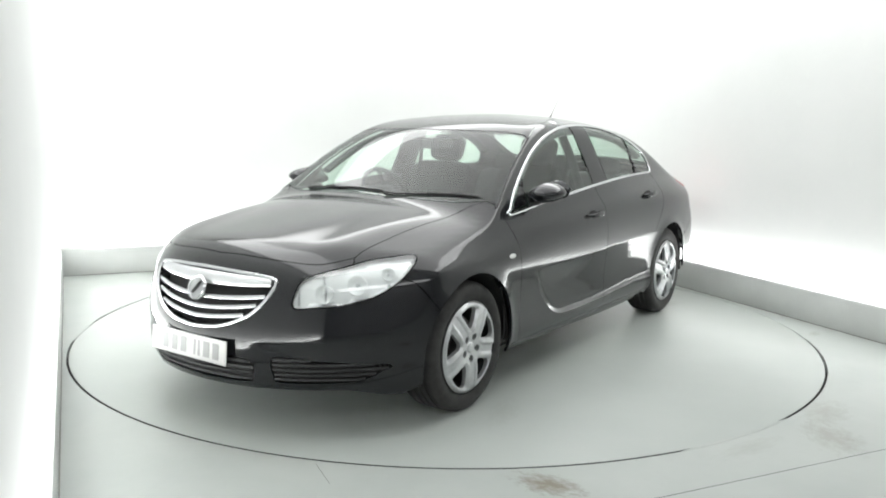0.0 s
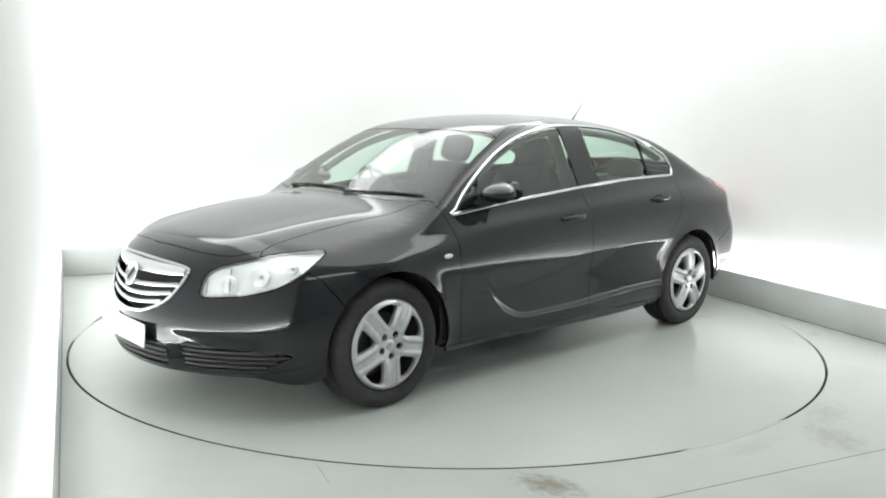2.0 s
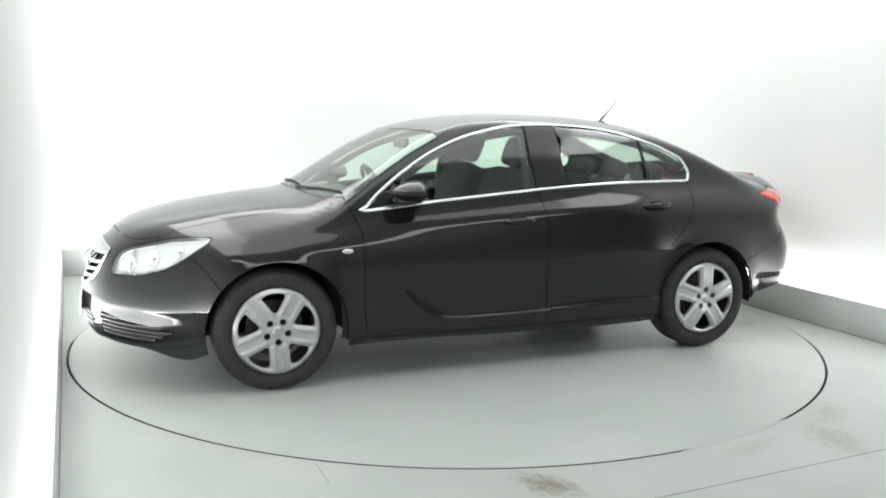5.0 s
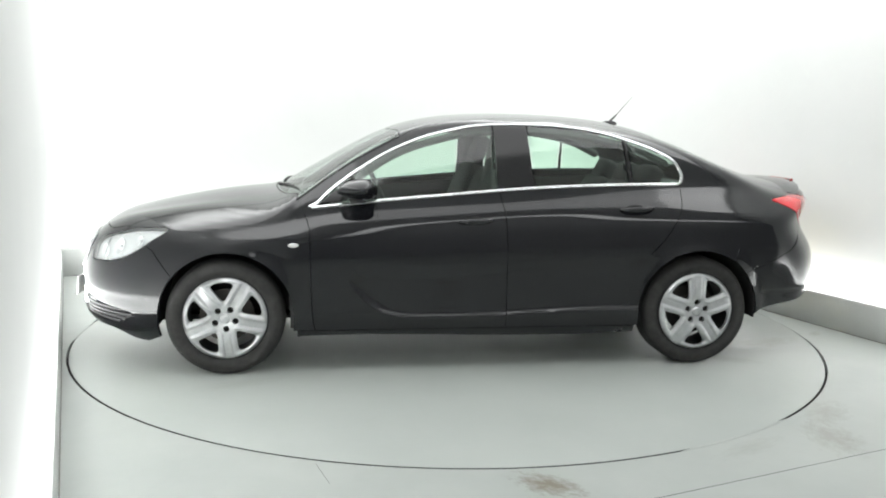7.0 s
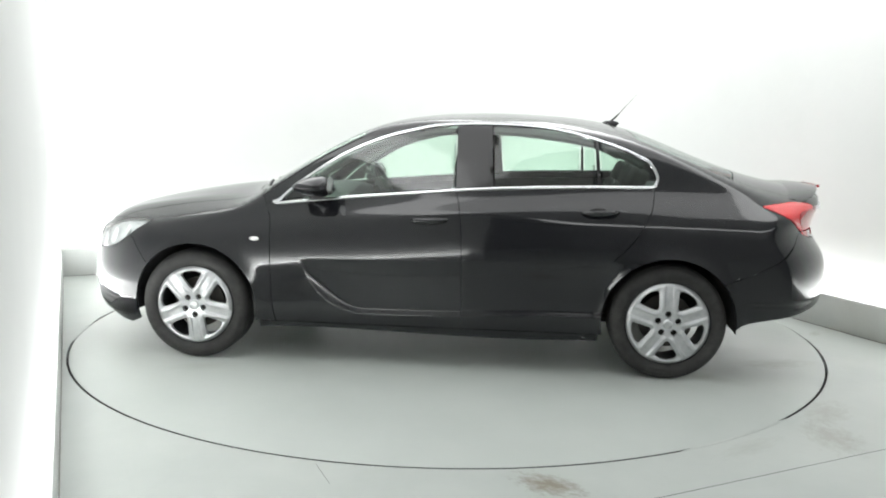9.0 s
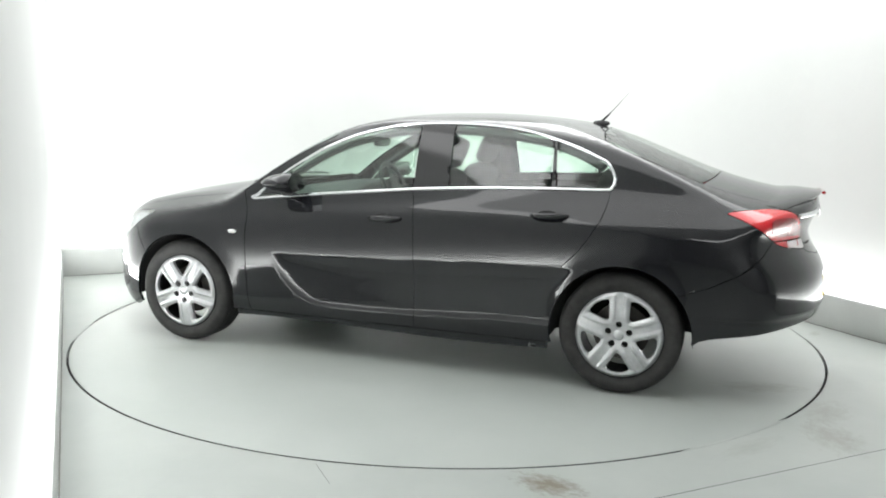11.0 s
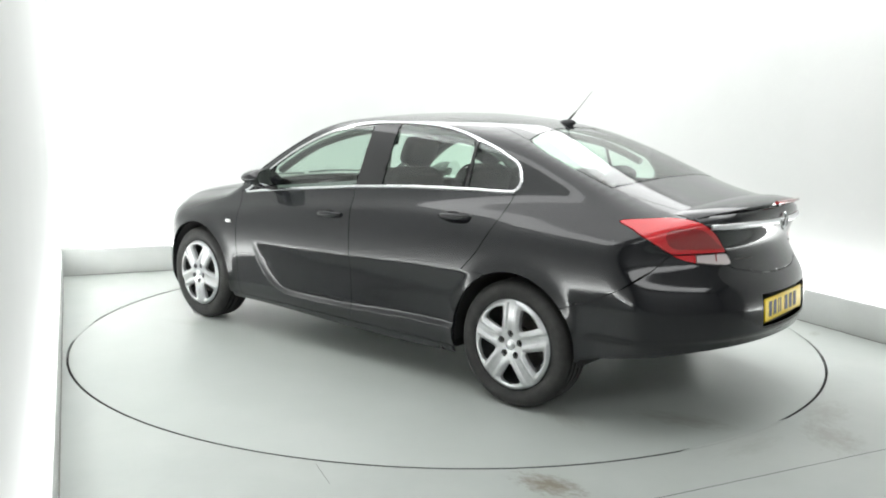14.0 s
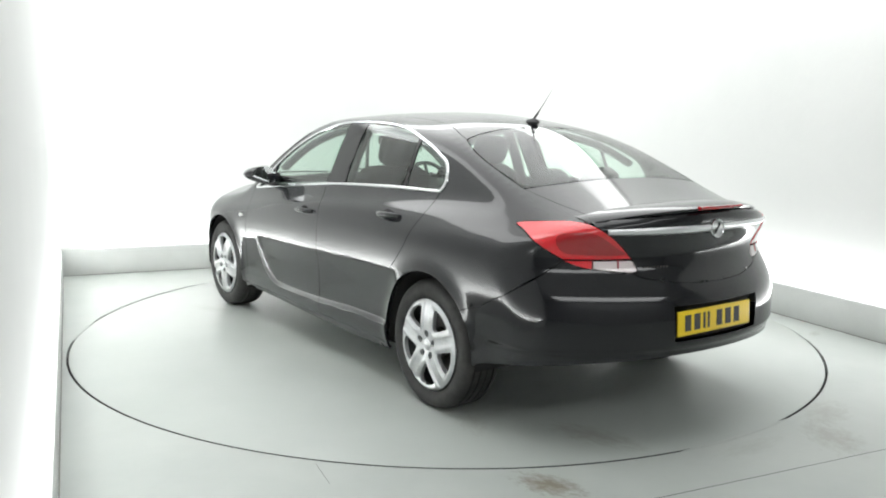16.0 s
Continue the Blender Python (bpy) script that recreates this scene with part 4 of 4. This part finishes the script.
# ---- wheels ----
def wheel_meshes():
    w = {}
    prof = [(.235, -.095), (.245, -.104), (.262, -.110), (.285, -.1125), (.305, -.108), (.320, -.096), (.327, -.082)]
    groove = []
    for g in (-.058, -.020, .020, .058):
        groove += [(.3315, g - .006), (.3235, g - .005), (.3235, g + .005), (.3315, g + .006)]
    prof = prof + [(.330, -.075)] + groove + [(.330, .075), (.327, .082), (.320, .096), (.305, .108), (.285, .1125), (.262, .110), (.235, .095), (.225, .06), (.225, -.06)]
    turn = pose(0, 0, 0, 90, 0, 0)
    bm = lathe(bmesh.new(), [(.984 * a, b) for a, b in prof], turn, 88, close=True)
    bmesh.ops.recalc_face_normals(bm, faces=bm.faces)
    w["tyre"] = finish("tyre", bm, RUBBER)
    bm = lathe(bmesh.new(), [(.231, .106), (.236, .102), (.235, .09), (.222, .07), (.212, .03), (.212, -.09), (.230, -.10)], turn, 72)
    bmesh.ops.recalc_face_normals(bm, faces=bm.faces)
    w["rim"] = finish("rim", bm, BLACK_TRIM)
    w["disc"] = finish("disc", lathe(bmesh.new(), [(.001, .035), (.075, .035), (.078, .02), (.150, .02), (.152, .008), (.15, .0)], turn, 48), RUST)
    # cover: five broad spokes, dished, with five openings and five bolt holes
    loops = [[(.238 * math.cos(a), .238 * math.sin(a)) for a in np.arange(96) * math.tau / 96]]
    holes = []
    for i in range(5):
        c = math.tau * (i + .5) / 5 + math.pi / 2
        holes.append([(r * math.cos(c + a), r * math.sin(c + a)) for r, a in ((.101, 0), (.108, .12), (.138, .230), (.174, .305), (.197, .328), (.208, .25), (.212, .09), (.212, -.09), (.208, -.25), (.197, -.328), (.174, -.305), (.138, -.230), (.108, -.12))])
        c += math.pi / 5
        holes.append([(.060 * math.cos(c) + .0185 * math.cos(a), .060 * math.sin(c) + .0185 * math.sin(a)) for a in np.arange(12) * math.tau / 12])
    flat, edges = [], []
    for l in [straight(loops[0], .02)] + [flow(h, .012, True) if len(h) == 13 else np.array(h) for h in holes]:
        k = len(flat)
        flat += list(l)
        edges += [(k + i, k + (i + 1) % len(l)) for i in range(len(l))]
    rim = np.array(flat)
    g = np.array([(x, y) for x in np.arange(-.234, .235, .0065) for y in np.arange(-.234, .235, .0065) if math.hypot(x, y) < .232])
    g = g[np.min(np.hypot(g[:, None, 0] - rim[None, :, 0], g[:, None, 1] - rim[None, :, 1]), 1) > .0035]
    v, _, f, *_ = delaunay_2d_cdt([Vector(q) for q in flat + list(g)], edges, [], 0, 1e-6)
    v, f = np.array([tuple(q) for q in v]), np.array([t for t in f if len(t) == 3])
    mid = v[f].mean(1)
    keep = np.hypot(*mid.T) < .2375
    for h in holes:
        keep &= ~within(mid, np.array(flow(h, .012, True) if len(h) == 13 else h))
    f = f[keep]
    r, a = np.hypot(*v.T), np.arctan2(v[:, 1], v[:, 0]) - math.pi / 2
    off = np.abs((a * 5 / math.tau + .5) % 1 - .5) * math.tau / 5 * r         # distance from the spoke's middle line
    depth = .016 * np.sin(np.clip(r / .238, 0, 1) * math.pi) ** .8 - .002 * ease(.22, .238, r)
    arm = ease(.07, .10, r) * (1 - ease(.222, .236, r))
    depth = depth + arm * (.008 * ease(.017, .029, off) - .013 * ease(.034, .062, off) * (1 - ease(.20, .215, r)))
    depth = depth - .004 * np.exp(-((r - .213) / .004) ** 2) * ease(.04, .06, off)
    data = bpy.data.meshes.new("wheel_cover")
    top = np.stack([v[:, 0] * .965, -.103 - depth, v[:, 1] * .965], 1)
    ways = {(i, j) for t in f for i, j in ((t[0], t[1]), (t[1], t[2]), (t[2], t[0]))}
    rims = [(i, j) for i, j in ways if (j, i) not in ways]
    ids = sorted({i for e in rims for i in e})
    low = {i: len(top) + n for n, i in enumerate(ids)}
    verts = np.concatenate([top, top[ids] + (0, .022, 0)])
    data.from_pydata(verts.tolist(), [], [tuple(t) for t in f] + [(j, i, low[i], low[j]) for i, j in rims])
    bm = bmesh.new()
    bm.from_mesh(data)
    bmesh.ops.delete(bm, geom=[q for q in bm.verts if not q.link_faces], context="VERTS")
    bmesh.ops.recalc_face_normals(bm, faces=bm.faces)
    w["wheel_cover"] = finish("wheel_cover", bm, WHEEL_SILVER)
    bm = lathe(bmesh.new(), [(.0005, .014), (.018, .013), (.026, .009), (.030, .0)], Matrix.Translation((0, -.106, 0)) @ turn, 32)
    w["centre_cap"] = finish("centre_cap", bm, SATIN)
    bm = lathe(bmesh.new(), [(.0005, .014), (.006, .014), (.0075, .010), (.0075, -.02)], turn, 6)
    w["wheel_bolt"] = finish("wheel_bolt", bm, BLACK_TRIM)
    bm = tube(bmesh.new(), [(.0, -.085, -.205), (.0, -.112, -.200)], .005, 8)
    w["valve"] = finish("valve", bm, BLACK_TRIM)
    return w


def wheels():
    w = wheel_meshes()
    for hx, spin in ((HUBS[0], -5), (HUBS[1], 0)):
        for side in (1, -1):
            root = tagged(new("wheel"), "black tyre with a five-spoke silver wheel cover")
            root.parent = CAR
            root.matrix_local = Matrix.Translation((hx - (.008 if hx < 0 else 0), -.795 * side, HUB_Z + .001)) @ pose(0, 0, 0, 0, 0, 0 if side == 1 else 180) @ pose(0, 0, 0, 0, spin + (180 if hx < 0 else 0), 0)
            for name in ("tyre", "rim", "disc", "wheel_cover", "centre_cap", "valve"):
                part(name, w[name], None, root)
            for i in range(5):
                c = math.tau * i / 5 + math.pi / 2
                ob = part("wheel_bolt", w["wheel_bolt"], None, root)
                ob.location = (.060 * math.cos(c), -.072, .060 * math.sin(c))


# ---- cabin ----
def cushion(bm, m, sx, sy, sz, puff=.35):
    """A soft block."""
    made = bmesh.ops.create_grid(bm, x_segments=1, y_segments=1, size=.5)
    bmesh.ops.delete(bm, geom=made["verts"], context="VERTS")
    made = bmesh.ops.create_uvsphere(bm, u_segments=24, v_segments=14, radius=1)
    for v in made["verts"]:
        p = v.co
        q = [math.copysign(abs(c) ** puff, c) for c in p]
        v.co = m @ Vector((q[0] * sx / 2, q[1] * sy / 2, q[2] * sz / 2))
    return bm


def cabin():
    # inner skin of doors and floor, dark
    loop = np.concatenate([[(-1.02, .23), (1.75, .30)], [(1.75, 1.0), (1.2, 1.045), (.6, 1.035), (0, .995), (-.6, .945), (-.95, .90), (-1.02, .88)]])
    for data in [panel("door_lining", loop, sunk(.045, by_side), [arch(HUBS[1], 0, 360, .42, 40)[:-1]], step=.06, gap=0, lip=0)]:
        part("door_lining", data, TRIM_GREY, CAR, "dark grey inner door trim")
        part("door_lining", flipped(data), TRIM_GREY, CAR, "dark grey inner door trim")
    part("floor_pan", box(box(bmesh.new(), -1.98, -.50, .225, 1.40, .50, .26, .01), -.93, -.80, .205, .93, .80, .25, .01), UNDERSIDE, CAR, "dark underside of the car")
    part("engine_bay", box(bmesh.new(), -2.12, -.45, .24, -1.02, .45, .66, .05), UNDERSIDE, CAR, "dark engine bay behind the grille")
    part("boot_floor", box(bmesh.new(), 1.42, -.50, .41, 2.2, .50, .70, .04), UNDERSIDE, CAR)
    part("headlining", panel("headlining", np.array([(-.40, -.48), (1.12, -.48), (1.12, .48), (-.40, .48)]), sunk(.025, by_top), step=.08, gap=0, lip=0), LINING, CAR, "pale grey headlining")
    # dashboard
    bm, rows = bmesh.new(), []
    for y in np.linspace(-.76, .76, 25):
        hood = .028 * math.exp(-((y - .37) / .17) ** 2)
        rows.append([bm.verts.new((x, y * (.78 if x < -1 else .92 if x < -.8 else 1), z)) for x, z in ((-1.08, .945), (-.90, .965 + hood * .3), (-.72, .965 + hood), (-.64, .935 + hood), (-.61, .88), (-.64, .70), (-.72, .52))])
    for a, b in zip(rows, rows[1:]):
        for i in range(6):
            bm.faces.new((a[i], b[i], b[i + 1], a[i + 1]))
    part("dashboard", bm, TRIM_GREY, CAR, "dark grey dashboard")
    m = Matrix.Translation((-.46, .37, .945)) @ pose(0, 0, 0, 0, 64, 0)
    bm = bmesh.new()
    ring = [m @ Vector((.185 * math.cos(a), .185 * math.sin(a), 0)) for a in np.arange(40) * math.tau / 40]
    tube(bm, ring, .015, 8, True, 1, [m.to_3x3() @ Vector((0, 0, 1))] * 40)
    sw = part("steering_wheel", bm, TRIM_GREY, CAR, "black steering wheel")
    bm = cushion(bmesh.new(), m @ Matrix.Translation((0, 0, -.01)), .14, .16, .05)
    part("hub", bm, TRIM_GREY, sw)
    for a in (0, 180, 270):
        d = Vector((math.sin(radians(a + 90)), math.cos(radians(a + 90)), 0))
        part("spoke", tube(bmesh.new(), [m @ (d * .05), m @ (d * .18)], .016, 8, False, .5), TRIM_GREY, sw)
    part("interior_mirror", cushion(bmesh.new(), Matrix.Translation((-.40, 0, 1.285)) @ pose(0, 0, 0, 0, 8, 0), .03, .24, .07), GLOSS_BLACK, CAR, "black interior mirror")
    # seats
    def seat(y, x, width, rear=False):
        root = tagged(new("rear_seat" if rear else "front_seat"), "charcoal cloth seat with a headrest")
        root.parent = CAR
        part("seat_cushion", cushion(bmesh.new(), Matrix.Translation((x - .27, y, .56)) @ pose(0, 0, 0, 0, -8, 0), .54, width, .20), TRIM_CLOTH, root)
        lean = 22 if not rear else 26
        m = Matrix.Translation((x + .02, y, .62)) @ pose(0, 0, 0, 0, lean, 0)
        part("backrest", cushion(bmesh.new(), m @ Matrix.Translation((0, 0, .24 if not rear else .20)), .15, width, .62 if not rear else .52), TRIM_CLOTH, root)
        top = .64 if not rear else .50
        for d in (-.05, .05):
            part("headrest_post", tube(bmesh.new(), [m @ Vector((0, d, top - .14)), m @ Vector((0, d, top + .02))], .007, 8), CHROME, root)
        part("headrest", cushion(bmesh.new(), m @ Matrix.Translation((-.015, 0, top + .02)), .105, .26, .19 if not rear else .15, .5), TRIM_CLOTH, root)
    seat(-.37, 0.0, .52), seat(.37, 0.0, .52)
    seat(-.42, .98, .48, True), seat(.42, .98, .48, True), seat(0, .99, .34, True)
    rail = flow([(-.66, 1.10), (-.46, 1.225), (-.26, 1.305), (.05, 1.372), (.44, 1.380), (.85, 1.334), (1.06, 1.275), (1.22, 1.20)], .05)
    q = by_side(rail) + np.array((0, .045, -.012))
    for line in (q, q * (1, -1, 1)):
        part("roof_rail_trim", tube(bmesh.new(), line, .036, 10, False, .6), TRIM_GREY, CAR, "dark inner trim over the doors")
    part("parcel_shelf", box(bmesh.new(), 1.16, -.66, 1.0, 1.78, .66, 1.02, .006), TRIM_GREY, CAR, "dark parcel shelf")
    for s in (1, -1):
        part("pillar_trim", tube(bmesh.new(), [(.205, -.56 * s, 1.36), (.20, -.64 * s, 1.20), (.20, -.71 * s, 1.0), (.2, -.745 * s, .6)], .055, 10, False, .35, [(0, 1, 0)] * 4), TRIM_GREY, CAR, "dark inner pillar trim")
        part("seat_belt", tube(bmesh.new(), [(.17, -.545 * s, 1.30), (.13, -.53 * s, 1.05), (.10, -.52 * s, .75)], .022, 6, False, .15, [(0, 1, 0)] * 3), BLACK_TRIM, CAR, "black seat belt")


def car():
    k = body_panels()
    glazing(k)
    lamps(k)
    nose_and_tail(k)
    doors(k)
    wheels()
    cabin()


car()


def motions():
    """The turntable goes round evenly after a soft start, and the car with it."""
    turns = [(0, 30.9), (.1, 30.75), (.3, 29.7)] + [(.5 * k, 28.46 - 6.904 * (.5 * k - .5)) for k in range(1, 33)]
    walk(TURNTABLE, [(t, pose(0, 0, 0, 0, 0, a)) for t, a in turns])
    walk(CAR, [(t, pose(0, 0, 0, 0, 0, a) @ pose(-.02, -.196, 0)) for t, a in turns])


motions()
